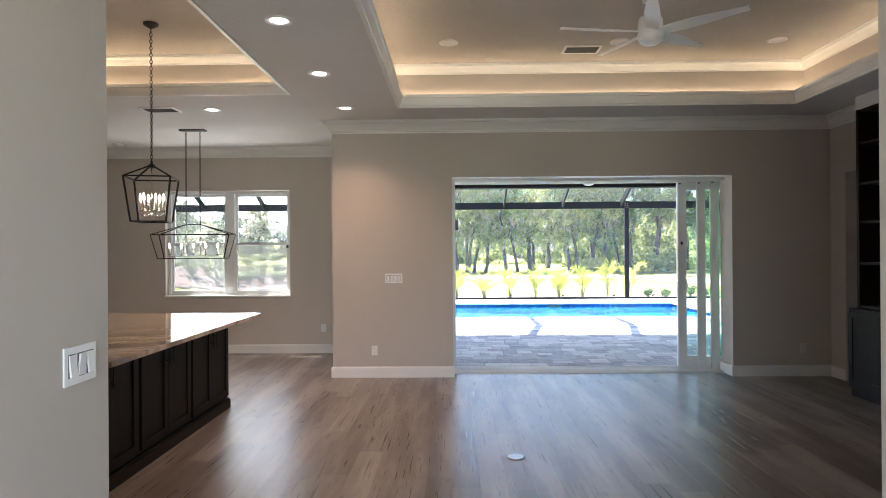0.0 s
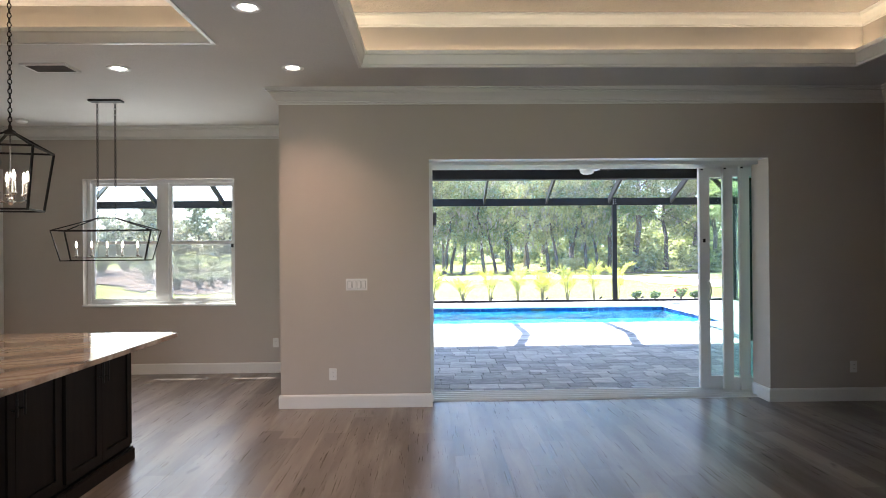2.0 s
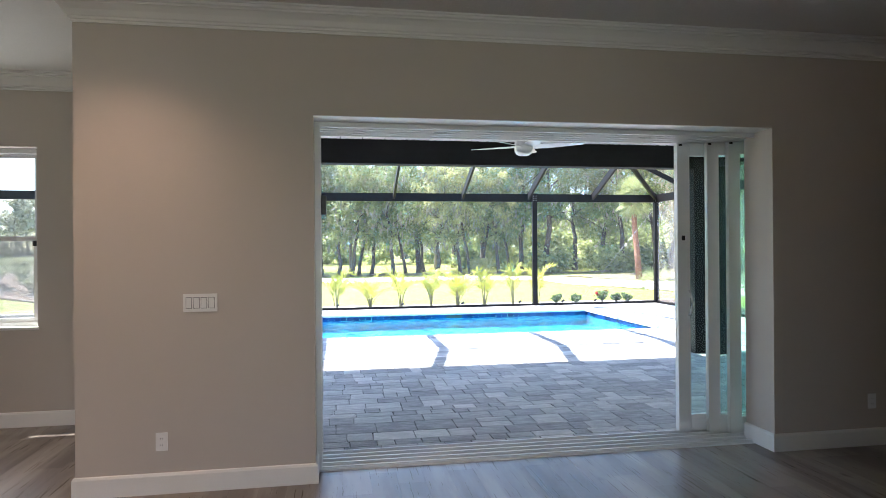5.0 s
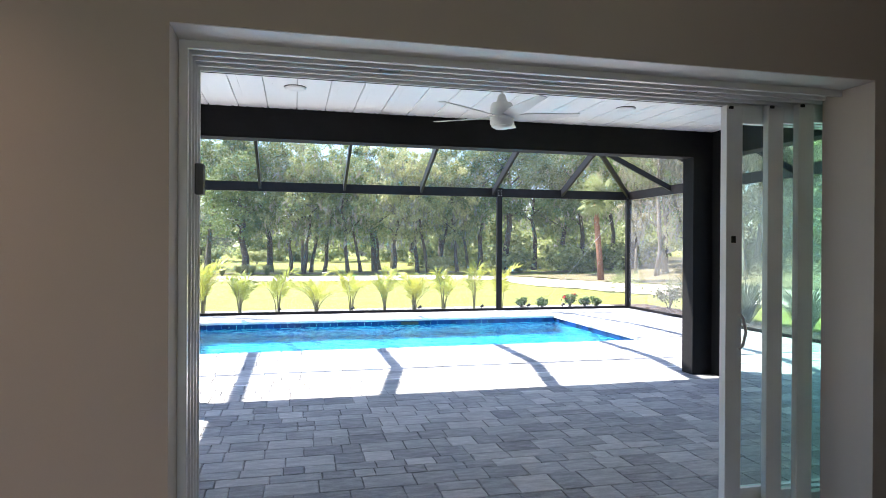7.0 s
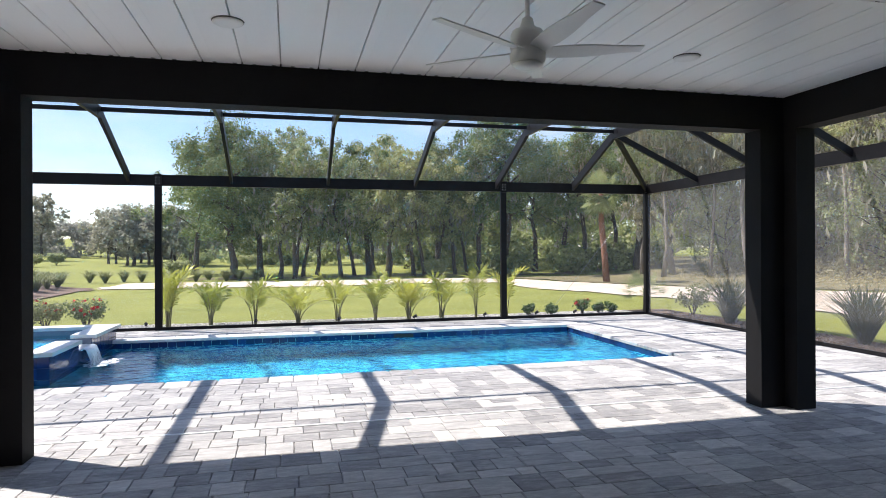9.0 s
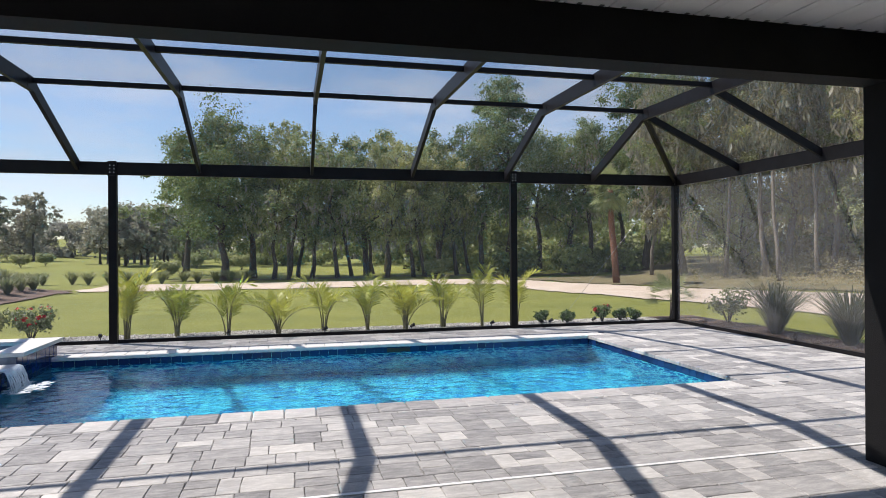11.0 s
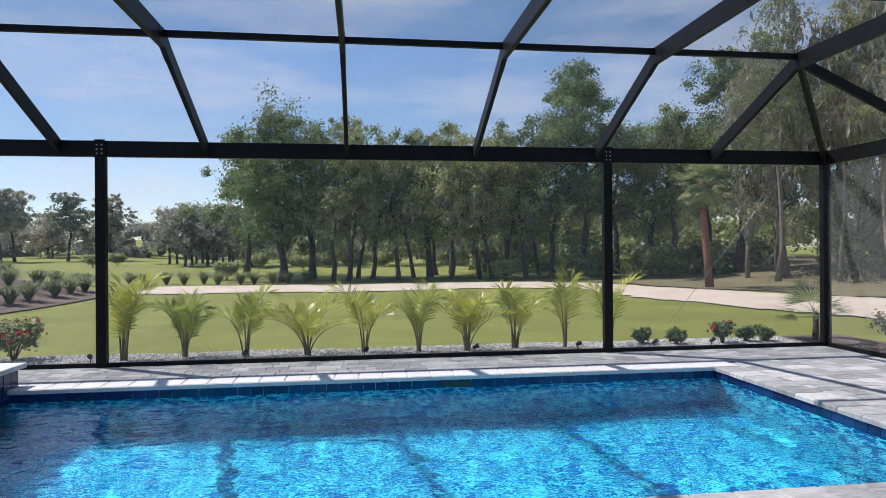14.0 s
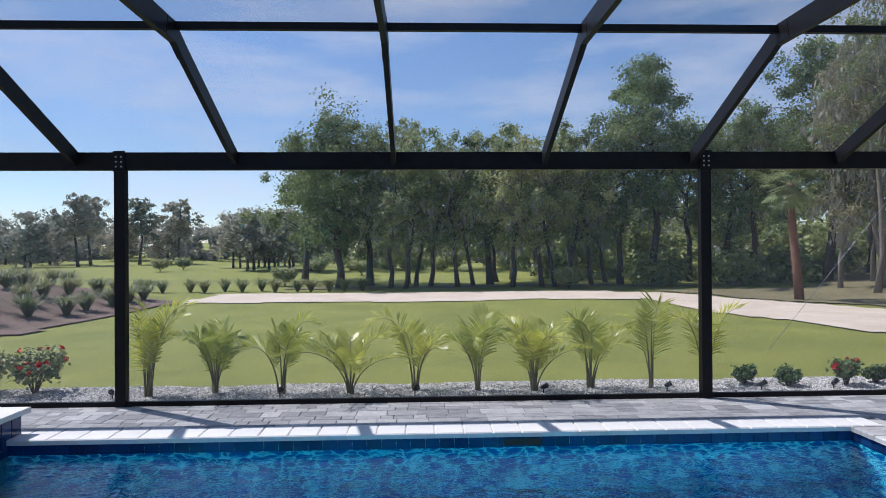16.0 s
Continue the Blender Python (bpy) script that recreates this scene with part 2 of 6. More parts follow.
def screen_mat():
    m = mat("insect_screen", 0.8, 0.0, (0.30, 0.30, 0.31))
    nt = m.node_tree
    tr, mx = node(m, "ShaderNodeBsdfTransparent"), node(m, "ShaderNodeMixShader")
    mx.inputs[0].default_value = 0.15
    link(m, tr.outputs[0], mx.inputs[1])
    link(m, bsdf(m).outputs[0], mx.inputs[2])
    gl, lw, ml, m2 = node(m, "ShaderNodeBsdfGlossy"), node(m, "ShaderNodeLayerWeight"), node(m, "ShaderNodeMath"), node(m, "ShaderNodeMixShader")
    gl.inputs["Roughness"].default_value = 0.55
    gl.inputs["Color"].default_value = (0.40, 0.40, 0.44, 1)
    lw.inputs["Blend"].default_value = 0.35
    ml.operation = "MULTIPLY"
    ml.inputs[1].default_value = 0.52
    link(m, lw.outputs["Facing"], ml.inputs[0])
    link(m, ml.outputs[0], m2.inputs[0])
    link(m, mx.outputs[0], m2.inputs[1])
    link(m, gl.outputs[0], m2.inputs[2])
    link(m, m2.outputs[0], nt.nodes["Material Output"].inputs["Surface"])
    return m


SCREEN = screen_mat()
# mesh paled and thickened so its colour carries the window view's milky haze
HALFSCREEN = screen_mat()
HALFSCREEN.name = "window_screen"
for _q in HALFSCREEN.node_tree.nodes:
    if _q.bl_idname == "ShaderNodeBsdfPrincipled":
        _q.inputs["Base Color"].default_value = (0.55, 0.55, 0.55, 1)
    if _q.bl_idname == "ShaderNodeMixShader" and not _q.inputs[0].is_linked:
        _q.inputs[0].default_value = 0.54


def water_mat():
    m = mat("pool_water", 0.0)
    nt = m.node_tree
    tr, gl, mx, fr = node(m, "ShaderNodeBsdfRefraction"), node(m, "ShaderNodeBsdfGlossy"), node(m, "ShaderNodeMixShader"), node(m, "ShaderNodeFresnel")
    tr.inputs["Color"].default_value = (0.15, 0.74, 0.90, 1)
    tr.inputs["IOR"].default_value = 1.33
    tr.inputs["Roughness"].default_value = 0.0
    gl.inputs["Roughness"].default_value = 0.03
    fr.inputs["IOR"].default_value = 1.33
    a = noise_tex(m, 3.6, 3, 0.5, (1.0, 1.5, 1))
    b = noise_tex(m, 13.0, 2, 0.5, (1.0, 1.5, 1))
    add = node(m, "ShaderNodeMath")
    add.operation = "MULTIPLY_ADD"
    link(m, b, add.inputs[0])
    add.inputs[1].default_value = 0.13
    link(m, a, add.inputs[2])
    bp = node(m, "ShaderNodeBump")
    bp.inputs["Strength"].default_value, bp.inputs["Distance"].default_value = 0.34, 0.08
    link(m, add.outputs[0], bp.inputs["Height"])
    for s in (tr, gl, fr):
        link(m, bp.outputs["Normal"], s.inputs["Normal"])
    link(m, fr.outputs[0], mx.inputs[0])
    link(m, tr.outputs[0], mx.inputs[1])
    link(m, gl.outputs[0], mx.inputs[2])
    link(m, mx.outputs[0], nt.nodes["Material Output"].inputs["Surface"])
    return m


WATER = water_mat()


def glow(name, color, strength):
    m = mat(name)
    b = bsdf(m)
    b.inputs["Emission Color"].default_value = (*color, 1)
    b.inputs["Emission Strength"].default_value = strength
    return m


LED = glow("warm_led_strip", (1.0, 0.76, 0.48), 2.1)
BULB = glow("candle_bulb_glow", (1.0, 0.86, 0.66), 6.0)
CANLENS = glow("downlight_lens", (1.0, 0.93, 0.84), 4.0)


def leaf_mat(name, c0, c1, gloss=0.5, trans=0.42):
    m = mat(name, gloss)
    ge, oi = node(m, "ShaderNodeNewGeometry"), node(m, "ShaderNodeObjectInfo")
    c = ramp(m, ge.outputs["Random Per Island"], [(0.0, c0), (1.0, c1)])
    n = noise_tex(m, 0.8, 3)
    c = mix(m, 0.6, c, ramp(m, n, [(0.35, c0), (0.65, c1)]))
    c = mix(m, 1.0, c, ramp(m, oi.outputs["Random"], [(0, (0.72, 0.80, 0.72)), (0.5, (1.0, 1.0, 1.0)), (1, (1.20, 1.14, 1.0))]), "MULTIPLY")
    link(m, c, bsdf(m).inputs["Base Color"])
    tl, mx = node(m, "ShaderNodeBsdfTranslucent"), node(m, "ShaderNodeMixShader")
    link(m, c, tl.inputs["Color"])
    mx.inputs[0].default_value = trans
    link(m, bsdf(m).outputs[0], mx.inputs[1])
    link(m, tl.outputs[0], mx.inputs[2])
    link(m, mx.outputs[0], m.node_tree.nodes["Material Output"].inputs["Surface"])
    return m


OAKLEAF = leaf_mat("oak_leaf", (0.08, 0.12, 0.04), (0.38, 0.43, 0.18), 0.5, 0.48)
PINELEAF = leaf_mat("pine_leaf", (0.065, 0.115, 0.036), (0.31, 0.39, 0.16))
PALELEAF = leaf_mat("pale_leaf", (0.17, 0.21, 0.085), (0.50, 0.52, 0.27), 0.5, 0.5)
MOSS = leaf_mat("hanging_moss", (0.22, 0.215, 0.17), (0.38, 0.365, 0.29))
WOODLEAF = leaf_mat("dry_woods_leaf", (0.15, 0.145, 0.08), (0.50, 0.45, 0.27))
# far foliage: haze over the distance is mixed into these pale grey tones
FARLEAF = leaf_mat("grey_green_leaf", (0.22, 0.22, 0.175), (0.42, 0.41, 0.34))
PALMLEAF = leaf_mat("palm_frond", (0.12, 0.175, 0.03), (0.65, 0.66, 0.12), 0.35, 0.42)
SHRUB = leaf_mat("shrub_leaf", (0.05, 0.10, 0.03), (0.13, 0.20, 0.06))
DARKTUFT = leaf_mat("dark_clump_grass", (0.07, 0.085, 0.045), (0.20, 0.22, 0.12))
TUFT = leaf_mat("clump_grass", (0.13, 0.155, 0.07), (0.28, 0.31, 0.15))
PETAL = leaf_mat("red_petal", (0.45, 0.012, 0.015), (0.62, 0.03, 0.03), 0.5, 0.2)
BARK = mottled("grey_bark", (0.055, 0.045, 0.036), (0.13, 0.11, 0.09), 3, 0.9, 22, 0.9, 0.03, (3, 3, 0.6))
PALEBARK = mottled("pale_bark", (0.16, 0.135, 0.11), (0.30, 0.26, 0.22), 3, 0.9, 22, 0.8, 0.03, (3, 3, 0.6))
REDBARK = mottled("rusty_palm_bark", (0.16, 0.075, 0.045), (0.26, 0.13, 0.08), 3, 0.9, 22, 0.9, 0.03, (2, 2, 3))
CANE = mottled("palm_cane", (0.10, 0.10, 0.04), (0.20, 0.18, 0.08), 6, 0.7)
LAWN = mottled("lawn_grass", (0.135, 0.16, 0.02), (0.285, 0.295, 0.05), 0.45, 0.85, 30, 1.0, 0.06)
SAND = mottled("pale_sand", (0.44, 0.36, 0.28), (0.60, 0.52, 0.43), 0.6, 0.95, 18, 0.5, 0.03)
MULCH = mottled("pine_mulch", (0.09, 0.06, 0.045), (0.20, 0.14, 0.11), 1.2, 0.95, 25, 0.9, 0.04)
GRAVEL = mottled("grey_gravel", (0.24, 0.235, 0.225), (0.50, 0.49, 0.47), 1.5, 0.9, 45, 1.0, 0.03)


# ---- mesh helpers ----
def box(bm, x0, x1, y0, y1, z0, z1, bev=0.0):
    n0 = len(bm.verts)
    vs = [bm.verts.new(p) for p in ((x0, y0, z0), (x1, y0, z0), (x1, y1, z0), (x0, y1, z0), (x0, y0, z1), (x1, y0, z1), (x1, y1, z1), (x0, y1, z1))]
    fs = [bm.faces.new([vs[i] for i in q]) for q in ((3, 2, 1, 0), (4, 5, 6, 7), (0, 1, 5, 4), (1, 2, 6, 5), (2, 3, 7, 6), (3, 0, 4, 7))]
    if bev:
        bmesh.ops.bevel(bm, geom=list({e for f in fs for e in f.edges}), offset=bev, segments=2, profile=0.6, affect="EDGES")
    return vs


def tube(bm, pts, radii, n=8, cap=True):
    """A round tube through the points, with its radius at each."""
    rings = []
    pts = [Vector(p) for p in pts]
    if isinstance(radii, (int, float)):
        radii = [radii] * len(pts)
    d0 = (pts[1] - pts[0]).normalized()
    u = d0.orthogonal().normalized()
    for i, p in enumerate(pts):
        d = (pts[min(i + 1, len(pts) - 1)] - pts[max(i - 1, 0)]).normalized()
        u = (u - d * u.dot(d)).normalized()
        v = d.cross(u)
        rings.append([bm.verts.new(p + (u * math.cos(2 * math.pi * k / n) + v * math.sin(2 * math.pi * k / n)) * radii[i]) for k in range(n)])
    for a, b in zip(rings, rings[1:]):
        for k in range(n):
            bm.faces.new((a[k], a[(k + 1) % n], b[(k + 1) % n], b[k])).smooth = True
    if cap:
        bm.faces.new(rings[0][::-1])
        bm.faces.new(rings[-1])
    return rings


def bar(bm, a, b, w, h, up=(0, 0, 1)):
    """A square bar from a to b, w wide and h high."""
    a, b = Vector(a), Vector(b)
    d = (b - a).normalized()
    s = d.cross(Vector(up))
    s = s.normalized() if s.length > 1e-4 else Vector((1, 0, 0))
    t = s.cross(d)
    vs = [bm.verts.new(p + s * i * w / 2 + t * j * h / 2) for p in (a, b) for i, j in ((-1, -1), (1, -1), (1, 1), (-1, 1))]
    for q in ((0, 1, 2, 3), (7, 6, 5, 4), (0, 4, 5, 1), (1, 5, 6, 2), (2, 6, 7, 3), (3, 7, 4, 0)):
        bm.faces.new([vs[i] for i in q])
    bmesh.ops.recalc_face_normals(bm, faces=list({f for v in vs for f in v.link_faces}))


def lathe(bm, prof, n=24, centre=(0, 0, 0)):
    """Turns a profile of (radius, height) round the upright axis."""
    c = Vector(centre)
    rings = [[bm.verts.new(c + Vector((r * math.cos(2 * math.pi * k / n), r * math.sin(2 * math.pi * k / n), z))) for k in range(n)] for r, z in prof]
    for a, b in zip(rings, rings[1:]):
        for k in range(n):
            bm.faces.new((a[k], a[(k + 1) % n], b[(k + 1) % n], b[k])).smooth = True
    bm.faces.new(rings[0][::-1])
    bm.faces.new(rings[-1])


def sweep(bm, prof, path, closed=False):
    """Runs a profile of (out, up) along a level path with mitred corners; out is to the path's right."""
    pts = [Vector((p[0], p[1])) for p in path]
    z = path[0][2]
    n = len(pts)
    rings = []
    for i, p in enumerate(pts):
        ds = []
        if closed or i > 0:
            ds.append((p - pts[i - 1]).normalized())
        if closed or i < n - 1:
            ds.append((pts[(i + 1) % n] - p).normalized())
        nr = [Vector((d.y, -d.x)) for d in ds]
        m = nr[0] if len(nr) == 1 else (nr[0] + nr[1]) / (1 + nr[0].dot(nr[1]))
        rings.append([bm.verts.new((p.x + m.x * o, p.y + m.y * o, z + h)) for o, h in prof])
    k = len(prof)
    for i in range(n if closed else n - 1):
        a, b = rings[i], rings[(i + 1) % n]
        for j in range(k):
            bm.faces.new((a[j], a[(j + 1) % k], b[(j + 1) % k], b[j]))
    if not closed:
        bm.faces.new(rings[0])
        bm.faces.new(rings[-1][::-1])
    bmesh.ops.recalc_face_normals(bm, faces=bm.faces[:])


def mesh(name, bm, material):
    me = bpy.data.meshes.new(name)
    bm.to_mesh(me)
    bm.free()
    me.materials.append(material)
    return me


def part(name, bm, material, parent, label=""):
    ob = new(name, bm if isinstance(bm, bpy.types.Mesh) else mesh(name, bm, material))
    ob.parent = parent
    if label:
        ob["label"] = label
    return ob


def thing(name, label, category, group="", at=(0, 0, 0), turn=0.0, kind=""):
    ob = new(name)
    ob.empty_display_size = 0.1
    ob.matrix_basis = pose(*at, 0, 0, turn)
    return tagged(ob, label, category, group, kind)


def setting(name, bm, material, label, category):
    return tagged(new(name, mesh(name, bm, material)), label, category, kind="structure")


# ---- the plan ----
CEILZ = 3.13
WALLY = 7.85
OUTY = 8.46
NOOKY = 9.69
OPX0, OPX1, OPZ = 0.30, 3.69, 2.44
LEFTX, RIGHTX = -5.10, 4.87
DECK = -0.06
LCEIL = 3.08

# walls
b = bmesh.new()
box(b, -1.17, OPX0, WALLY, OUTY, 0, CEILZ)
box(b, OPX0, OPX1, WALLY, OUTY, OPZ, CEILZ)
box(b, OPX1, 5.4, WALLY, 8.18, 0, CEILZ)
box(b, 4.7, 5.4, 8.18, OUTY, 0, CEILZ)
box(b, OPX1 + 0.003, 4.7, 8.18, OUTY, OPZ, CEILZ)
setting("wall_north", b, PAINT, "smooth greige painted wall with a wide sliding door opening", "wall")
b = bmesh.new()
box(b, -1.17, -0.95, OUTY, NOOKY, 0, CEILZ)
setting("wall_nook_side", b, PAINT, "greige painted return wall of the dining nook", "wall")
WX0, WX1, WZ0, WZ1 = -4.09, -2.18, 0.87, 2.48
b = bmesh.new()
box(b, LEFTX, WX0, NOOKY, NOOKY + 0.24, 0, CEILZ)
box(b, WX1, -0.95, NOOKY, NOOKY + 0.24, 0, CEILZ)
box(b, WX0, WX1, NOOKY, NOOKY + 0.24, 0, WZ0)
box(b, WX0, WX1, NOOKY, NOOKY + 0.24, WZ1, CEILZ)
setting("wall_nook", b, PAINT, "greige painted dining nook wall with a double window", "wall")
b = bmesh.new()
box(b, LEFTX - 0.15, LEFTX, -1.5, 8.72, 0, CEILZ)
box(b, LEFTX - 0.15, LEFTX, 9.58, NOOKY + 0.24, 0, CEILZ)
box(b, LEFTX - 0.15, LEFTX, 8.72, 9.58, 2.50, CEILZ)
setting("wall_west", b, PAINT, "greige painted kitchen wall with an open doorway", "wall")
b = bmesh.new()
box(b, RIGHTX, RIGHTX + 0.45, 7.56, WALLY, 0, CEILZ)
box(b, RIGHTX, RIGHTX + 0.45, 7.06, 7.56, 2.42, CEILZ)
box(b, RIGHTX + 0.02, RIGHTX + 0.45, -1.5, 7.06, 0, CEILZ)
box(b, RIGHTX + 0.45, RIGHTX + 0.55, 7.0, WALLY, 0, 2.6)
setting("wall_east", b, PAINT, "greige painted living room wall with a shallow opening", "wall")
b = bmesh.new()
box(b, -0.99, -0.84, -1.5, 2.31, 0, CEILZ)
setting("wall_foyer_left", b, PAINT, "greige painted partition end beside the entry", "wall")
b = bmesh.new()
box(b, 1.72, 1.87, -1.5, 2.33, 0, CEILZ)
setting("wall_foyer_right", b, PAINT, "greige painted partition end beside the entry", "wall")
b = bmesh.new()
box(b, LEFTX - 0.15, -0.5, -1.65, -1.5, 0, CEILZ)
box(b, 1.4, RIGHTX + 0.45, -1.65, -1.5, 0, CEILZ)
box(b, -0.5, 1.4, -1.65, -1.5, 2.5, CEILZ)
setting("wall_south", b, PAINT, "plain greige painted wall with the entry opening", "wall")
# room behind the nook doorway
b = bmesh.new()
box(b, LEFTX - 1.8, LEFTX - 1.65, 8.2, 9.95, 0, 2.7)
box(b, LEFTX - 1.65, LEFTX - 0.15, 8.2, 8.3, 0, 2.7)
box(b, LEFTX - 1.65, LEFTX - 0.15, 9.85, 9.95, 0, 2.7)
box(b, LEFTX - 1.8, LEFTX - 0.15, 8.2, 9.95, 2.7, 2.8)
setting("wall_hall", b, PAINT, "plain painted walls beyond the nook doorway", "wall")

# ceiling with two tray recesses
T1 = (-0.27, 4.0, 3.2, 7.0)
T2 = (-3.30, -1.33, 3.4, 6.45)
b = bmesh.new()
X0, X1, Y0, Y1 = LEFTX - 0.15, 5.4, -1.65, NOOKY + 0.24
for x0, x1, y0, y1 in ((X0, X1, Y0, T1[2]), (X0, X1, T1[3], OUTY), (X0, -0.95, OUTY, Y1), (X0, T2[0], T1[2], T1[3]), (T2[0], T2[1], T1[2], T2[2]), (T2[0], T2[1], T2[3], T1[3]), (T2[1], T1[0], T1[2], T1[3]), (T1[1], X1, T1[2], T1[3])):
    box(b, x0, x1, y0, y1, CEILZ, CEILZ + 0.10)
setting("ceiling", b, CEIL, "white textured ceiling with lit tray recesses", "ceiling")
for nm, (x0, x1, y0, y1), top, ch, lz, lb in (("ceiling_tray_living", T1, 3.61, 0.10, 0.10, -0.035), ("ceiling_tray_kitchen", T2, 3.57, 0.085, 0.10, -0.012)):
    s = 0.20
    b = bmesh.new()
    box(b, x0 - s - 0.1, x1 + s + 0.1, y0 - s - 0.1, y1 + s + 0.1, top, top + 0.1)
    setting(nm, b, TRAY, "raised greige tray ceiling with knockdown texture", "ceiling")
    b = bmesh.new()
    box(b, x0 - s - 0.1, x0 - s, y0 - s - 0.1, y1 + s + 0.1, CEILZ + 0.1, top)
    box(b, x1 + s, x1 + s + 0.1, y0 - s - 0.1, y1 + s + 0.1, CEILZ + 0.1, top)
    box(b, x0 - s, x1 + s, y0 - s - 0.1, y0 - s, CEILZ + 0.1, top)
    box(b, x0 - s, x1 + s, y1 + s, y1 + s + 0.1, CEILZ + 0.1, top)
    setting(nm.replace("ceiling", "wall"), b, PAINT, "greige sides of the lit tray recess", "wall")
    # crown under the tray's ceiling, lip moulding at its foot, light strip on the ledge
    ring = [(x0 - s, y0 - s, top), (x0 - s, y1 + s, top), (x1 + s, y1 + s, top), (x1 + s, y0 - s, top)]
    crown = [(o, h * ch / 0.13) for o, h in ((0, 0), (0, -0.13), (0.012, -0.13), (0.016, -0.112), (0.024, -0.108), (0.05, -0.06), (0.078, -0.034), (0.082, -0.014), (0.09, -0.012), (0.09, 0))]
    b = bmesh.new()
    sweep(b, crown, ring, True)
    setting("trim_" + nm, b, TRIM, "white crown moulding round the tray ceiling", "crown moulding")
    lip = [(x0, y0, CEILZ), (x0, y1, CEILZ), (x1, y1, CEILZ), (x1, y0, CEILZ)]
    b = bmesh.new()
    sweep(b, [(-0.02, lb), (0.006, lb), (0.008, lb / 2), (0.016, lb / 3), (0.026, lz * 0.3), (0.034, lz * 0.62), (0.044, lz * 0.70), (0.05, lz), (0.03, lz + 0.004), (-0.02, lz + 0.004)], lip, True)
    setting("trim_lip_" + nm, b, TRIM, "white stepped moulding along the tray edge", "crown moulding")
    b = bmesh.new()
    box(b, x0 - s, x0 - 0.02, y0 - s, y1 + s, CEILZ + 0.1005, CEILZ + 0.1015)
    box(b, x1 + 0.02, x1 + s, y0 - s, y1 + s, CEILZ + 0.1005, CEILZ + 0.1015)
    box(b, x0 - 0.02, x1 + 0.02, y1 + 0.02, y1 + s, CEILZ + 0.1005, CEILZ + 0.1015)
    box(b, x0 - 0.02, x1 + 0.02, y0 - s, y0 - 0.02, CEILZ + 0.1005, CEILZ + 0.1015)
    setting("trim_ledge_" + nm, b, CEIL, "white ledge of the tray recess", "trim")
    b = bmesh.new()
    zz = CEILZ + 0.122
    o = 0.178
    for p, q in (((x0 - o, y0 - o), (x0 - o, y1 + o)), ((x0 - o, y1 + o), (x1 + o, y1 + o)), ((x1 + o, y1 + o), (x1 + o, y0 - o)), ((x1 + o, y0 - o), (x0 - o, y0 - o))):
        bar(b, (*p, zz), (*q, zz), 0.014, 0.008)
    tagged(new("led_strip", mesh("led_strip", b, LED)), "warm glowing light strip hidden on the tray ledge", "light strip")

# crown and baseboards
CROWN = [(0, 0), (0, -0.15), (0.010, -0.15), (0.010, -0.134), (0.020, -0.130), (0.020, -0.116), (0.032, -0.111), (0.048, -0.08), (0.074, -0.05), (0.086, -0.046), (0.086, -0.034), (0.102, -0.030), (0.102, -0.014), (0.118, -0.012), (0.118, 0)]
b = bmesh.new()
sweep(b, CROWN, [(LEFTX, 1.0, CEILZ), (LEFTX, NOOKY, CEILZ), (-1.17, NOOKY, CEILZ), (-1.17, WALLY, CEILZ), (RIGHTX, WALLY, CEILZ), (RIGHTX, 7.10, CEILZ)])
setting("trim_crown", b, TRIM, "white layered crown moulding under the ceiling", "crown moulding")
BASE = [(0, 0), (0.018, 0), (0.018, 0.115), (0.012, 0.128), (0.006, 0.132), (0, 0.132)]
for i, pth in enumerate(([(LEFTX, -1.4), (LEFTX, 8.60)], [(LEFTX, NOOKY - 0.002), (-1.17, NOOKY - 0.002), (-1.17, WALLY), (OPX0, WALLY), (OPX0, 8.05)], [(OPX1, 8.18), (OPX1, WALLY), (RIGHTX, WALLY), (RIGHTX, 7.57)], [(1.72, 2.33), (1.72, -1.4)], [(-0.84, -1.4), (-0.84, 2.31), (-0.99, 2.31), (-0.99, -1.4)])):
    b = bmesh.new()
    sweep(b, BASE, [(*p, 0) for p in pth])
    setting("baseboard_%d" % (i + 1), b, TRIM, "tall white painted baseboard", "baseboard")

# lanai: ceiling, dark beams and corner columns
LX0, LX1, LY1 = -1.03, 6.05, 12.28
b = bmesh.new()
box(b, -1.7, 6.9, NOOKY + 0.28, 12.95, LCEIL + 0.02, 3.3)
box(b, -0.91, 6.9, OUTY, NOOKY + 0.28, LCEIL + 0.02, 3.3)
box(b, -7.2, -1.7, NOOKY + 0.28, 10.22, 2.80, 3.3)
box(b, -7.2, -0.95, NOOKY, NOOKY + 0.28, CEILZ + 0.11, 3.3)
box(b, -1.7, -1.25, NOOKY + 0.28, 10.6, 2.80, LCEIL + 0.02)
setting("roof_lanai", b, DARK, "dark lanai roof edge over the patio", "roof")
b = bmesh.new()
y = OUTY
x = LX0
w = 0.305
while x < LX1:
    x2 = min(x + w, LX1)
    box(b, x + 0.006, x2 - 0.006, OUTY, LY1, LCEIL - 0.008, LCEIL + 0.012)
    box(b, x + 0.075, x + 0.079, OUTY, LY1, LCEIL - 0.0095, LCEIL - 0.008)
    x = x2
setting("ceiling_lanai", b, SOFFIT, "white tongue and groove vinyl plank ceiling", "ceiling")
b = bmesh.new()
box(b, LX0, LX1, OUTY, LY1, LCEIL + 0.0125, LCEIL + 0.019)
setting("ceiling_lanai_back", b, GROOVE, "dark backing behind the plank joints", "ceiling")
lan = thing("lanai_frame", "charcoal painted stucco lanai beams and corner columns", "columns", kind="structure")
b = bmesh.new()
box(b, -1.25, 6.27, LY1, 12.5, 2.74, LCEIL + 0.018)
part("beam", b, DARK, lan)
b = bmesh.new()
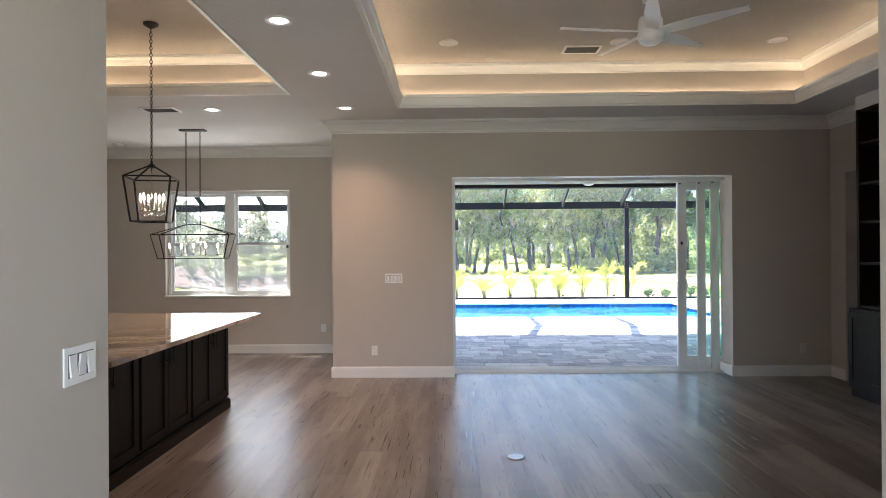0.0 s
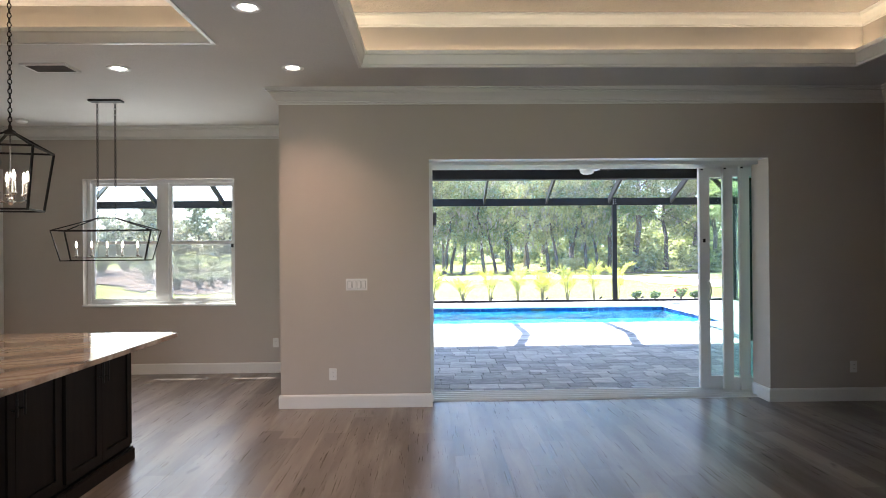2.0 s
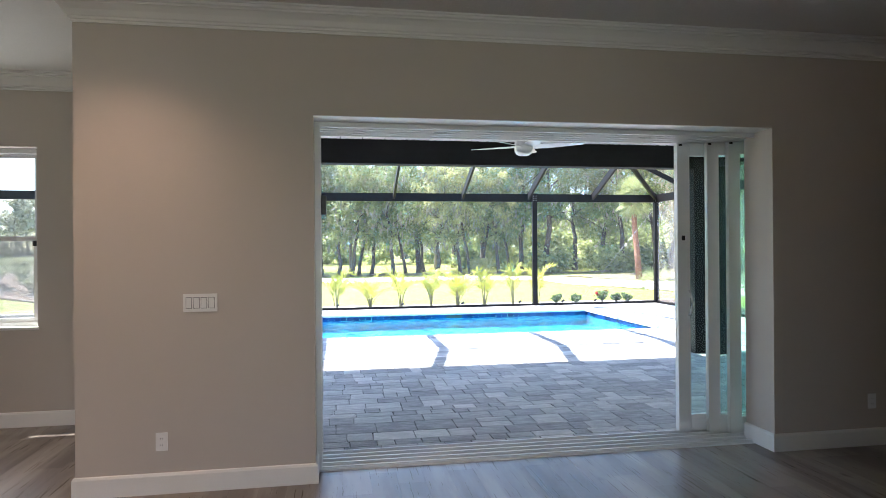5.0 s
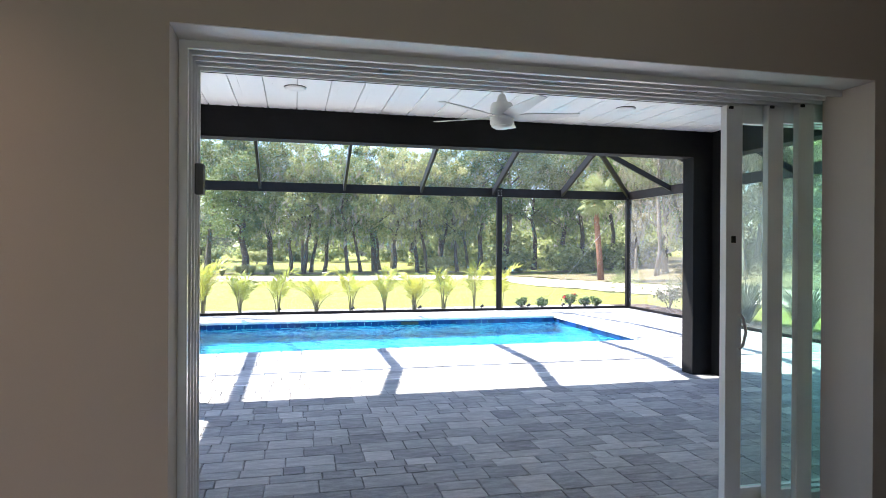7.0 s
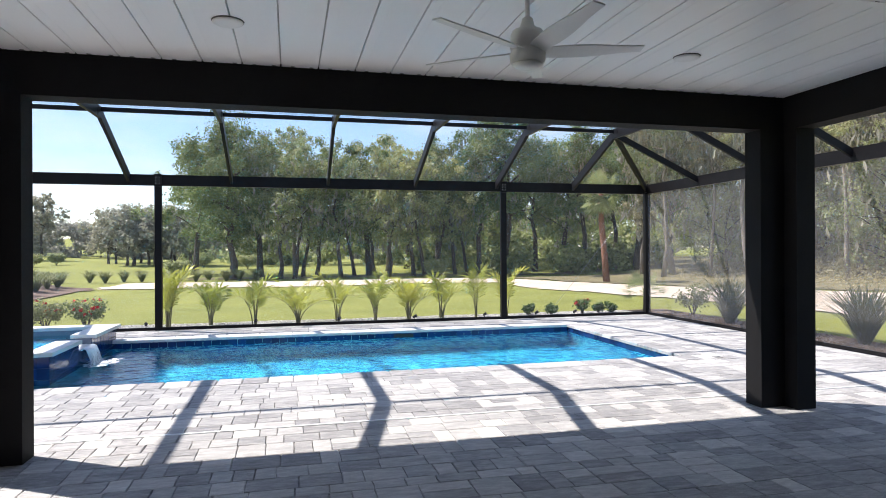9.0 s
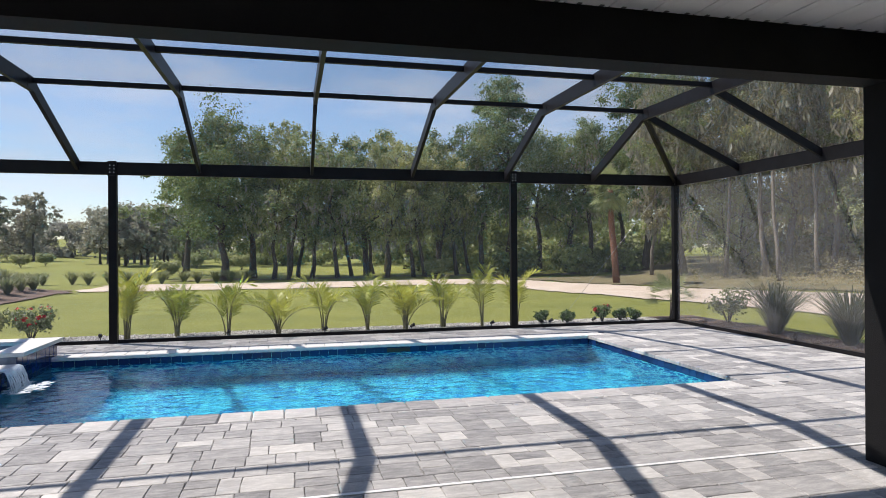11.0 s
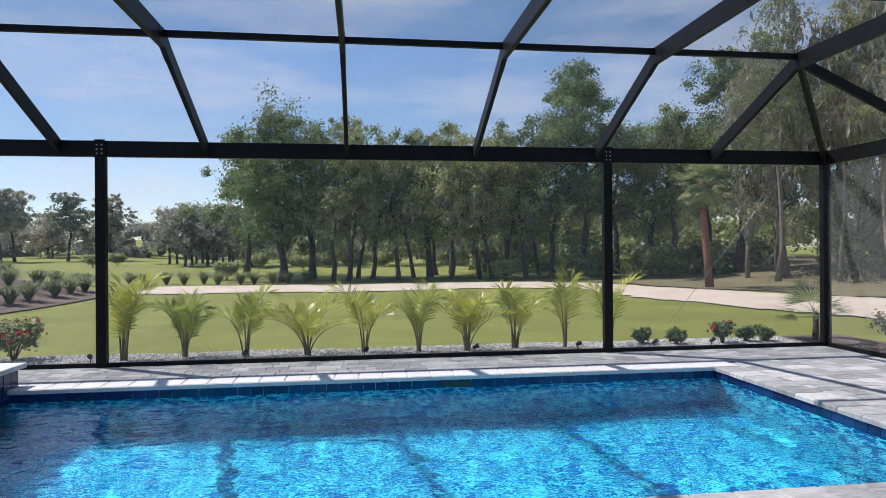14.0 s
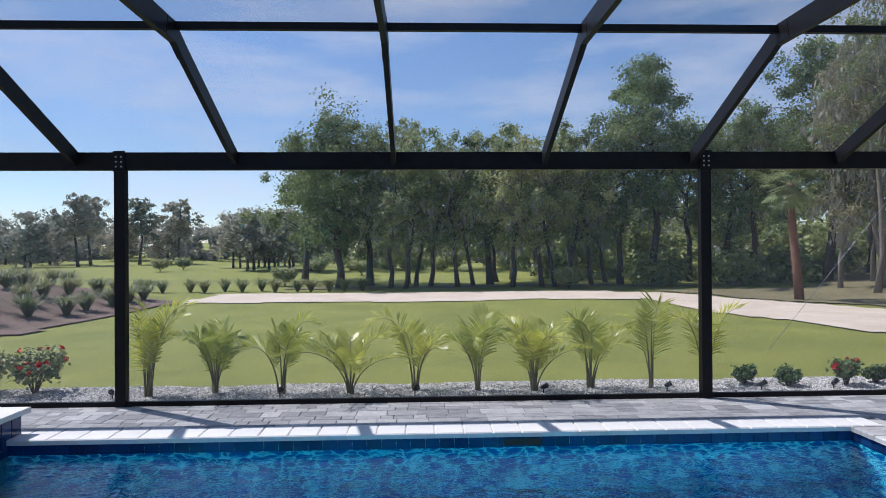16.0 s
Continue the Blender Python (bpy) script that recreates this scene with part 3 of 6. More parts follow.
box(b, LX1, 6.27, OUTY, LY1, 2.74, LCEIL + 0.018)
part("beam", b, DARK, lan)
b = bmesh.new()
box(b, -1.25, LX0, 9.93, LY1, 2.74, LCEIL + 0.018)
part("beam", b, DARK, lan)
b = bmesh.new()
box(b, 5.77, 6.27, LY1, 12.5, DECK, 2.74)
box(b, LX1, 6.27, 12.12, LY1, DECK, 2.74)
part("column", b, DARK, lan)
b = bmesh.new()
box(b, -1.25, -0.80, LY1, 12.5, DECK, 2.74)
box(b, -1.25, LX0, 12.12, LY1, DECK, 2.74)
part("column", b, DARK, lan)
# outer skin of the house
b = bmesh.new()
box(b, -0.95, OPX0 - 0.02, OUTY, OUTY + 0.04, -0.3, LCEIL)
box(b, 4.7, 7.5, OUTY, OUTY + 0.04, -0.3, LCEIL)
box(b, OPX0 - 0.02, 4.7, OUTY, OUTY + 0.04, 2.42, LCEIL)
box(b, -0.95, -0.91, OUTY + 0.04, NOOKY + 0.28, -0.3, LCEIL)
box(b, LEFTX - 2, WX0, NOOKY + 0.24, NOOKY + 0.28, -0.3, 3.0)
box(b, WX1, -0.91, NOOKY + 0.24, NOOKY + 0.28, -0.3, 3.0)
box(b, WX0, WX1, NOOKY + 0.24, NOOKY + 0.28, -0.3, WZ0)
box(b, WX0, WX1, NOOKY + 0.24, NOOKY + 0.28, WZ1, 3.0)
setting("wall_outer", b, DARK, "charcoal stucco outer wall of the house", "wall")

# ---- pool ----
PX0, PX1, PY0, PY1 = -1.92, 6.88, 15.14, 19.20
PB = -1.65
WATERZ = -0.20
b = bmesh.new()
SX0 = -5.2
for x0, x1, y0, y1, z0, z1 in ((SX0, PX1 + 0.2, PY0 - 0.2, PY1 + 0.2, PB - 0.15, PB), (SX0 - 0.2, SX0, PY0, PY1, PB, -0.10), (PX1 + 0.012, PX1 + 0.2, PY0, PY1, PB, -0.10), (SX0, PX1 + 0.2, PY0 - 0.2, PY0 - 0.012, PB, -0.10), (SX0, PX1 + 0.2, PY1 + 0.012, PY1 + 0.2, PB, -0.10)):
    box(b, x0, x1, y0, y1, z0, z1)
pool = thing("swimming_pool", "rectangular pool with bright blue water and navy waterline tiles", "pool", kind="structure")
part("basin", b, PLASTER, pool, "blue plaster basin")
# water sheet
b = bmesh.new()
vs = [b.verts.new(p) for p in ((SX0, PY0, WATERZ), (PX1, PY0, WATERZ), (PX1, PY1, WATERZ), (SX0, PY1, WATERZ))]
b.faces.new(vs)
w = setting("water", b, WATER, "clear rippled blue pool water", "water")
w.visible_shadow = False

# spa at the pool's end
spa = thing("raised_spa", "raised spa clad in navy tiles with a white coping", "spa", at=(0, 0, 0))
SPX, SPY0, SPY1 = -1.93, 16.2, 19.42
b = bmesh.new()
box(b, -2.17, SPX - 0.012, SPY0, 17.36, PB, 0.155)
box(b, -2.17, SPX - 0.012, 17.36, 17.98, PB, 0.04)
box(b, -2.17, SPX - 0.012, 17.98, SPY1, PB, 0.155)
box(b, -4.6, -2.17, SPY0, SPY0 + 0.3, PB, 0.155)
box(b, -4.6, -2.17, SPY1 - 0.3, SPY1, PB, 0.155)
box(b, -4.6, -4.3, SPY0 + 0.3, SPY1 - 0.3, PB, 0.155)
part("wall", b, GROUT, spa, "tiled spa wall")
for x0, x1, y0, y1 in ((-2.24, SPX + 0.05, SPY0 - 0.05, 17.36), (-2.24, SPX + 0.07, 17.98, SPY1 + 0.05), (-4.65, -2.245, SPY0 - 0.05, SPY0 + 0.32), (-4.65, -2.245, SPY1 - 0.3, SPY1 + 0.05)):
    b = bmesh.new()
    box(b, x0, x1, y0, y1, 0.157, 0.215, 0.008)
    part("coping_slab", b, COPING, spa, "white stone coping slab")
b = bmesh.new()
box(b, -2.17, SPX + 0.03, 17.37, 17.97, 0.042, 0.066, 0.006)
part("spillway", b, COPING, spa, "white stone spillway lip")
b = bmesh.new()
vs = [b.verts.new(p) for p in ((-4.3, SPY0 + 0.3, 0.075), (-2.17, SPY0 + 0.3, 0.075), (-2.17, SPY1 - 0.3, 0.075), (-4.3, SPY1 - 0.3, 0.075))]
b.faces.new(vs)
o = part("spa_water", b, WATER, spa, "pale blue spa water")
o.visible_shadow = False
b = bmesh.new()
box(b, -4.3, -2.17, SPY0 + 0.3, SPY1 - 0.3, -0.8, -0.7)
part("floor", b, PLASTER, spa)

# ---- screen cage ----
cage = thing("pool_cage", "dark bronze aluminium pool enclosure with insect screens", "screen enclosure")
FY, RX, CLX = 20.55, 9.63, -9.85
EAVE, TOP = 2.975, 3.90
RAFT = (-7.85, -5.88, -3.92, -1.96, -0.01, 1.96, 3.86, 5.76, 7.66)


def post(x, y, w, d):
    b = bmesh.new()
    box(b, x - w / 2, x + w / 2, y - d / 2, y + d / 2, DECK, EAVE - 0.11)
    return part("post", b, BRONZE, cage)


for x in (CLX, -1.42, 5.93, RX):
    post(x, FY, 0.13, 0.10)
for y in (13.2, 9.1):
    post(RX, y, 0.10, 0.13)
for y in (15.0, 10.8):
    post(CLX, y, 0.10, 0.13)


def member(name, a, c, w, h):
    b = bmesh.new()
    bar(b, a, c, w, h)
    return part(name, b, BRONZE, cage)


member("eave_beam", (CLX - 0.05, FY, EAVE), (RX + 0.05, FY, EAVE), 0.07, 0.22)
member("eave_beam", (RX, FY, EAVE), (RX, 8.3, EAVE), 0.07, 0.22)
member("eave_beam", (CLX, FY, EAVE), (CLX, 10.0, EAVE), 0.07, 0.22)
member("bottom_rail", (CLX, FY, DECK + 0.03), (RX, FY, DECK + 0.03), 0.05, 0.06)
member("bottom_rail", (RX, FY, DECK + 0.03), (RX, 8.3, DECK + 0.03), 0.05, 0.06)
KY, NKY, NY = 18.56, 14.80, 12.98
for x in RAFT:
    ny = NY if x > -1.8 else 10.4
    nk = NKY if x > -1.8 else 12.5
    if x < 6.5:
        pts = [(x, FY, EAVE + 0.02), (x, KY, TOP), (x, nk, TOP), (x, ny, 3.2)]
    else:
        pts = [(x, FY, EAVE + 0.02), (x, KY, TOP), (x, 8.4, TOP)]
    for p, q in zip(pts, pts[1:]):
        member("rafter", p, q, 0.055, 0.20 if p[1] < 19 else 0.17)
    b = bmesh.new()
    k = Vector((x, KY, TOP))
    for s in (-0.031, 0.031):
        vs = [b.verts.new(k + Vector((s, dy, dz))) for dy, dz in ((-0.20, -0.085), (-0.16, 0.095), (0.0, 0.10), (0.24, -0.02), (0.22, -0.20), (0.02, -0.10))]
        b.faces.new(vs)
    vs = b.verts[:]
    b.verts.ensure_lookup_table()
    for i in range(6):
        b.faces.new((b.verts[i], b.verts[(i + 1) % 6], b.verts[6 + (i + 1) % 6], b.verts[6 + i]))
    bmesh.ops.recalc_face_normals(b, faces=b.faces[:])
    part("gusset_plate", b, BRONZE, cage)
for y in (KY, 16.72, NKY):
    member("purlin", (RAFT[0], y, TOP + 0.05), (RAFT[-1], y, TOP + 0.05), 0.05, 0.07)
for y in (KY, 16.72, NKY, 12.9, 11.0, 9.1):
    member("side_rafter", (RAFT[-1], y, TOP), (RX, y, EAVE + 0.02), 0.05, 0.12)
    if y > 11:
        member("side_rafter", (RAFT[0], y, TOP), (CLX, y, EAVE + 0.02), 0.05, 0.12)
member("hip_rafter", (RAFT[-1], KY, TOP), (RX, FY, EAVE), 0.055, 0.14)
member("hip_rafter", (RAFT[0], KY, TOP), (CLX, FY, EAVE), 0.055, 0.14)
member("gutter", (-1.7, NY, 3.13), (6.9, NY, 3.13), 0.16, 0.17)
# bolted corner plates at the heads of the posts
for x in (-1.42, 5.93, RX - 0.02):
    b = bmesh.new()
    box(b, x - 0.07, x + 0.07, FY - 0.062, FY - 0.036, EAVE - 0.13, EAVE + 0.125)
    pl = part("post_cap", b, BRONZE, cage)
    for i in (-0.032, 0.032):
        for j in (-0.07, -0.01, 0.05):
            b = bmesh.new()
            box(b, x + i - 0.009, x + i + 0.009, FY - 0.069, FY - 0.062, EAVE + j - 0.009, EAVE + j + 0.009)
            part("bolt", b, STEEL, pl)


def screen(*pts):
    b = bmesh.new()
    b.faces.new([b.verts.new(p) for p in pts])
    return part("screen_panel", b, SCREEN, cage)


SY = FY + 0.02
for x0, x1 in ((CLX, -1.42), (-1.42, 5.93), (5.93, RX)):
    screen((x0, SY, DECK + 0.06), (x1, SY, DECK + 0.06), (x1, SY, EAVE - 0.1), (x0, SY, EAVE - 0.1))
YS = (FY, 13.2, 8.3)
for y0, y1 in zip(YS, YS[1:]):
    screen((RX, y0, DECK + 0.06), (RX, y1, DECK + 0.06), (RX, y1, EAVE - 0.1), (RX, y0, EAVE - 0.1))
for x0, x1 in zip(RAFT, RAFT[1:]):
    screen((x0, FY, EAVE + 0.09), (x1, FY, EAVE + 0.09), (x1, KY, TOP + 0.1), (x0, KY, TOP + 0.1))
    screen((x0, KY, TOP + 0.1), (x1, KY, TOP + 0.1), (x1, 16.72, TOP + 0.1), (x0, 16.72, TOP + 0.1))
    screen((x0, 16.72, TOP + 0.1), (x1, 16.72, TOP + 0.1), (x1, NKY, TOP + 0.1), (x0, NKY, TOP + 0.1))
    if x0 > -2.0 and x1 < 7:
        screen((x0, NKY, TOP + 0.1), (x1, NKY, TOP + 0.1), (x1, NY, 3.3), (x0, NY, 3.3))
screen((RAFT[-1], FY, EAVE + 0.09), (RX, FY, EAVE + 0.09), (RAFT[-1], KY, TOP + 0.1))
screen((RX, FY, EAVE + 0.09), (RX, KY, EAVE + 0.09), (RAFT[-1], KY, TOP + 0.1))
YR = (KY, 16.72, NKY, 12.9, 11.0, 9.1)
for y0, y1 in zip(YR, YR[1:]):
    screen((RX, y0, EAVE + 0.09), (RX, y1, EAVE + 0.09), (RAFT[-1], y1, TOP + 0.1), (RAFT[-1], y0, TOP + 0.1))


# ---- ground ----
def smooth(a, c, v):
    t = min(max((v - a) / (c - a), 0.0), 1.0)
    return t * t * (3 - 2 * t)


def gh(x, y):
    """The height of the ground."""
    h = -0.11
    if y > 22:
        h -= 0.18 * smooth(22, 36, y)
    h += 0.9 * smooth(-8.3, -12.5, x) * smooth(23, 28, y) * (1 - smooth(36, 46, y))
    h += 0.45 * smooth(48, 80, y) + 0.8 * smooth(20, 34, x) * smooth(5, 15, y)
    h += 4.0 * math.exp(-((x + 41) / 12) ** 2 - ((y - 150) / 30) ** 2)
    if y > 24:
        h += 0.10 * noise.noise((x * 0.09, y * 0.09, 0)) * smooth(24, 45, y) + 0.3 * noise.noise((x * 0.03, y * 0.03, 3.0)) * smooth(48, 90, y)
    return h


def axis(pts):
    out = []
    for a, c, s in pts:
        v = a
        while v < c - 1e-6:
            out.append(v)
            v += s
    out.append(pts[-1][1])
    return out


def sheet(name, xs, ys, material, lift, keep, label, cat, kind="structure"):
    vid = {}
    vs, fs = [], []

    def v(i, j):
        if (i, j) not in vid:
            vid[i, j] = len(vs)
            vs.append((xs[i], ys[j], gh(xs[i], ys[j]) + lift))
        return vid[i, j]

    for i in range(len(xs) - 1):
        for j in range(len(ys) - 1):
            if keep((xs[i] + xs[i + 1]) / 2, (ys[j] + ys[j + 1]) / 2):
                fs.append((v(i, j), v(i + 1, j), v(i + 1, j + 1), v(i, j + 1)))
    me = bpy.data.meshes.new(name)
    me.from_pydata(vs, [], fs)
    me.polygons.foreach_set("use_smooth", [True] * len(fs))
    me.materials.append(material)
    return tagged(new(name, me), label, cat, kind=kind)


GX = axis([(-900, -60, 60), (-60, -30, 5), (-30, -10.0, 1.0), (-10.0, 9.7, 0.985), (9.7, 40, 1.01), (40, 60, 5), (60, 900, 60)])
GY = axis([(-600, -40, 80), (-40, 0, 8), (0, 20.6, 1.03), (20.6, 60, 0.985), (60, 200, 5), (200, 2000, 150)])
sheet("ground", GX, GY, LAWN, 0.0, lambda x, y: not (-10.0 < x < 9.7 and -2.5 < y < 20.6), "mown green lawn rolling towards a golf course", "lawn")


def sand_in(x, y):
    w = 0.5 * noise.noise((x * 0.35, y * 0.35, 7.0))
    if x < 12 and y > 36:
        return -7.8 + w * 1.5 < x and 38.8 + w < y < 44.2 + w
    inner = 11.6 + 0.0045 * max(39.5 - y, 0) ** 2.0 + 0.05 * max(39.5 - y, 0)
    outer = 14.2 + 0.46 * max(43.0 - y, 0) - 0.003 * max(43.0 - y, 0) ** 2
    return inner + w < x < outer + w and y < 43.2 + w


sheet("road", axis([(-10, 31, 0.3)]), axis([(8, 46, 0.3)]), SAND, 0.035, sand_in, "pale sandy cart track across the grass", "track")
LITTER = mottled("leaf_litter", (0.10, 0.09, 0.045), (0.215, 0.185, 0.095), 0.8, 0.95, 22, 0.8, 0.04)
sheet("leaf_litter_edge", axis([(14, 60, 0.5)]), axis([(4, 62, 0.5)]), LITTER, 0.05, lambda x, y: not sand_in(x, y) and (x > 24.2 + 0.8 * noise.noise((y * 0.35, 5, 0)) or (y < 45 and x > 14.8 + 0.46 * max(43.0 - y, 0) - 0.003 * max(43.0 - y, 0) ** 2 + 1.2 * noise.noise((y * 0.3, 5, 2)))), "brown leaf litter under the woods", "leaf litter")
sheet("leaf_litter_strip", axis([(-8, 23.5, 0.5)]), axis([(46, 58, 0.5)]), LITTER, 0.05, lambda x, y: 48.2 + 0.9 * noise.noise((x * 0.3, 1, 0)) < y < 50.0 + 1.6 * noise.noise((x * 0.2, 8, 0)) and x > -5.5 + noise.noise((y, 3, 0)), "dark leaf litter under the grove", "leaf litter")
sheet("mulch_bed", axis([(-34, -7, 0.4)]), axis([(24, 46, 0.4)]), MULCH, 0.045, lambda x, y: x < -7.9 - 0.9 * smooth(30, 24, y) + 0.5 * noise.noise((y * 0.4, 0, 1)) and 25.5 + 0.4 * noise.noise((x * 0.5, 2, 0)) < y < 40, "brown pine mulch slope with clump grasses", "mulch bed")
sheet("gravel_bed", axis([(-10.0, 9.7, 0.197)]), axis([(20.6, 22.2, 0.1)]), GRAVEL, 0.03, lambda x, y: y < 21.78 + 0.12 * noise.noise((x * 0.7, 0, 0)), "grey gravel planting bed along the screen", "gravel bed")
sheet("gravel_bed_side", axis([(9.7, 11.2, 0.1)]), axis([(8, 21.8, 0.2)]), MULCH, 0.03, lambda x, y: x < 10.9 + 0.15 * noise.noise((y * 0.7, 0, 5)), "dark mulch planting bed along the side screen", "mulch bed")

# ---- sliding door ----
door = thing("sliding_door", "white vinyl multi-panel sliding glass door, slid open", "sliding door")
FY0, FY1 = 8.05, 8.46
b = bmesh.new()
box(b, OPX0, OPX0 + 0.014, FY0, FY1, 0.0, OPZ)
for k in range(5):
    yy = FY0 + 0.02 + k * 0.085
    box(b, OPX0 + 0.014, OPX0 + 0.036, yy, yy + 0.016, 0.024, OPZ - 0.010)
box(b, OPX0 + 0.014, OPX0 + 0.036, FY0, FY0 + 0.02, 0.024, OPZ - 0.010)
part("jamb", b, VINYL, door)
b = bmesh.new()
box(b, OPX0 + 0.014, OPX1 - 0.002, FY0, 8.182, OPZ - 0.010, OPZ)
box(b, OPX0 + 0.014, 4.65, 8.182, FY1, OPZ - 0.010, OPZ)
for k in range(5):
    yy = FY0 + 0.02 + k * 0.085
    box(b, OPX0 + 0.036, OPX1 - 0.002 if yy < 8.18 else 4.65, yy, yy + 0.016, OPZ - 0.035, OPZ - 0.010)
box(b, OPX0 + 0.036, OPX1 - 0.002, FY0, FY0 + 0.02, OPZ - 0.038, OPZ - 0.010)
part("head_track", b, VINYL, door, "white grooved head track")
for x in (1.22, 2.05, 2.85):
    b = bmesh.new()
    box(b, x - 0.05, x + 0.05, 8.17, 8.22, OPZ - 0.028, OPZ - 0.011)
    part("track_stop", b, BLACK, door, "small dark track stop")
b = bmesh.new()
box(b, OPX0, OPX1, FY0, 8.182, -0.06, 0.0)
box(b, OPX0, 4.65, 8.182, FY1, -0.06, 0.0)
for k in range(5):
    yy = FY0 + 0.03 + k * 0.085
    box(b, OPX0 + 0.014, OPX1 if yy < 8.18 else 4.65, yy, yy + 0.012, 0.0, 0.022)
part("sill_track", b, VINYL, door, "white grooved sill track")
for k, (px, py) in enumerate(((3.235, 8.415), (3.455, 8.345), (3.60, 8.275))):
    w, st = 1.02, 0.105
    b = bmesh.new()
    z0, z1 = 0.024, OPZ - 0.037
    box(b, px, px + st, py - 0.021, py + 0.021, z0, z1, 0.004)
    box(b, px + w - st, px + w, py - 0.021, py + 0.021, z0, z1)
    box(b, px + st, px + w - st, py - 0.021, py + 0.021, z0, z0 + 0.13)
    box(b, px + st, px + w - st, py - 0.021, py + 0.021, z1 - 0.10, z1)
    pn = part("door_panel", b, VINYL, door)
    b = bmesh.new()
    b.faces.new([b.verts.new(p) for p in ((px + st, py, z0 + 0.13), (px + w - st, py, z0 + 0.13), (px + w - st, py, z1 - 0.10), (px + st, py, z1 - 0.10))])
    g = part("pane", b, GREENGLASS, pn, "green tinted glass pane")
    g.visible_shadow = False
    b = bmesh.new()
    box(b, px - 0.0005 + 0.01, px + 0.034, py - 0.03, py - 0.0215, z1 - 0.02, z1 - 0.004)
    part("roller_guide", b, BLACK, pn)
    if k == 0:
        b = bmesh.new()
        box(b, px - 0.008, px - 0.001, py - 0.026, py + 0.026, z0, z1)
        part("weather_strip", b, VINYL, pn)
        b = bmesh.new()
        pts = [(px + st - 0.015, py - 0.021, 0.98), (px + st - 0.015, py - 0.05, 1.0), (px + st - 0.01, py - 0.07, 1.08), (px + st - 0.015, py - 0.05, 1.16), (px + st - 0.015, py - 0.021, 1.18)]
        tube(b, pts, 0.009)
        part("handle", b, VINYL, pn, "white curved pull handle")
        b = bmesh.new()
        box(b, px + 0.03, px + 0.055, py - 0.03, py - 0.0215, 1.60, 1.64)
        part("latch", b, BLACK, pn, "small black latch")
b = bmesh.new()
box(b, OPX0 + 0.037, OPX0 + 0.075, 8.235, 8.30, 1.80, 1.94, 0.006)
tagged(new("wall_sensor", mesh("wall_sensor", b, mottled("grey_plastic", (0.07, 0.07, 0.068), (0.10, 0.10, 0.097), 10, 0.5))), "grey plastic sensor box on the door jamb", "sensor")

# reveal lining of the opening
b = bmesh.new()
box(b, OPX0, OPX1, WALLY + 0.004, FY0, OPZ - 0.004, OPZ)
setting("trim_reveal", b, TRIM, "white painted reveal over the sliding door", "trim")

# ---- nook window ----
win = tagged(new("window_1"), "white vinyl double-hung twin window", "window", kind="structure")
WY = NOOKY + 0.10
b = bmesh.new()
for x0, x1, z0, z1 in ((WX0, WX0 + 0.045, WZ0, WZ1), (WX1 - 0.045, WX1, WZ0, WZ1), (WX0 + 0.045, WX1 - 0.045, WZ0, WZ0 + 0.045), (WX0 + 0.045, WX1 - 0.045, WZ1 - 0.045, WZ1), (-3.19, -3.06, WZ0 + 0.045, WZ1 - 0.045)):
    box(b, x0, x1, WY, WY + 0.09, z0, z1, 0.004)
part("window_frame", b, VINYL, win)
b = bmesh.new()
box(b, WX0 - 0.012, WX1 + 0.012, NOOKY - 0.02, WY, WZ0 - 0.012, WZ0 + 0.012, 0.004)
part("window_sill", b, TRIM, win)
for x0, x1 in ((WX0 + 0.045, -3.19), (-3.06, WX1 - 0.045)):
    for z0, z1, dy in ((WZ0 + 0.045, 1.685, 0.012), (1.655, WZ1 - 0.045, 0.052)):
        b = bmesh.new()
        f = 0.035
        for a, c, d, e in ((x0, x0 + f, z0, z1), (x1 - f, x1, z0, z1), (x0 + f, x1 - f, z0, z0 + f), (x0 + f, x1 - f, z1 - f, z1)):
            box(b, a, c, WY + dy, WY + dy + 0.03, d, e)
        sash = part("sash", b, VINYL, win)
        b = bmesh.new()
        b.faces.new([b.verts.new(p) for p in ((x0 + f, WY + dy + 0.015, z0 + f), (x1 - f, WY + dy + 0.015, z0 + f), (x1 - f, WY + dy + 0.015, z1 - f), (x0 + f, WY + dy + 0.015, z1 - f))])
        g = part("pane", b, GLASS, sash, "clear window pane")
        g.visible_shadow = False
    b = bmesh.new()
    b.faces.new([b.verts.new(p) for p in ((x0, WY + 0.086, WZ0 + 0.046), (x1, WY + 0.086, WZ0 + 0.046), (x1, WY + 0.086, 1.67), (x0, WY + 0.086, 1.67))])
    part("insect_screen", b, HALFSCREEN, win, "pale insect screen over the lower sash")
b = bmesh.new()
box(b, WX1 - 0.075, WX1 - 0.045, WY - 0.02, WY + 0.0, 1.60, 1.65, 0.004)
part("latch", b, BLACK, win, "small dark sash latch")

# ---- nook doorway ----
dr = tagged(new("door_1"), "white panelled door with black hinges in a white casing", "door", kind="structure")
b = bmesh.new()
for y0, y1, z0, z1 in ((8.61, 8.72, 0, 2.61), (9.58, 9.685, 0, 2.61), (8.72, 9.58, 2.50, 2.61)):
    box(b, LEFTX, LEFTX + 0.02, y0, y1, z0, z1, 0.003)
for y0, y1, z0, z1 in ((8.721, 8.74, 0, 2.499), (9.56, 9.579, 0, 2.499), (8.74, 9.56, 2.48, 2.499)):
    box(b, LEFTX - 0.15, LEFTX, y0, y1, z0, z1)
part("casing", b, TRIM, dr)
slab = part("door_leaf", (lambda q: (box(q, LEFTX - 0.145, LEFTX - 0.105, 8.75, 9.40, 0.01, 2.40, 0.002), q)[1])(bmesh.new()), TRIM, dr)
b = bmesh.new()
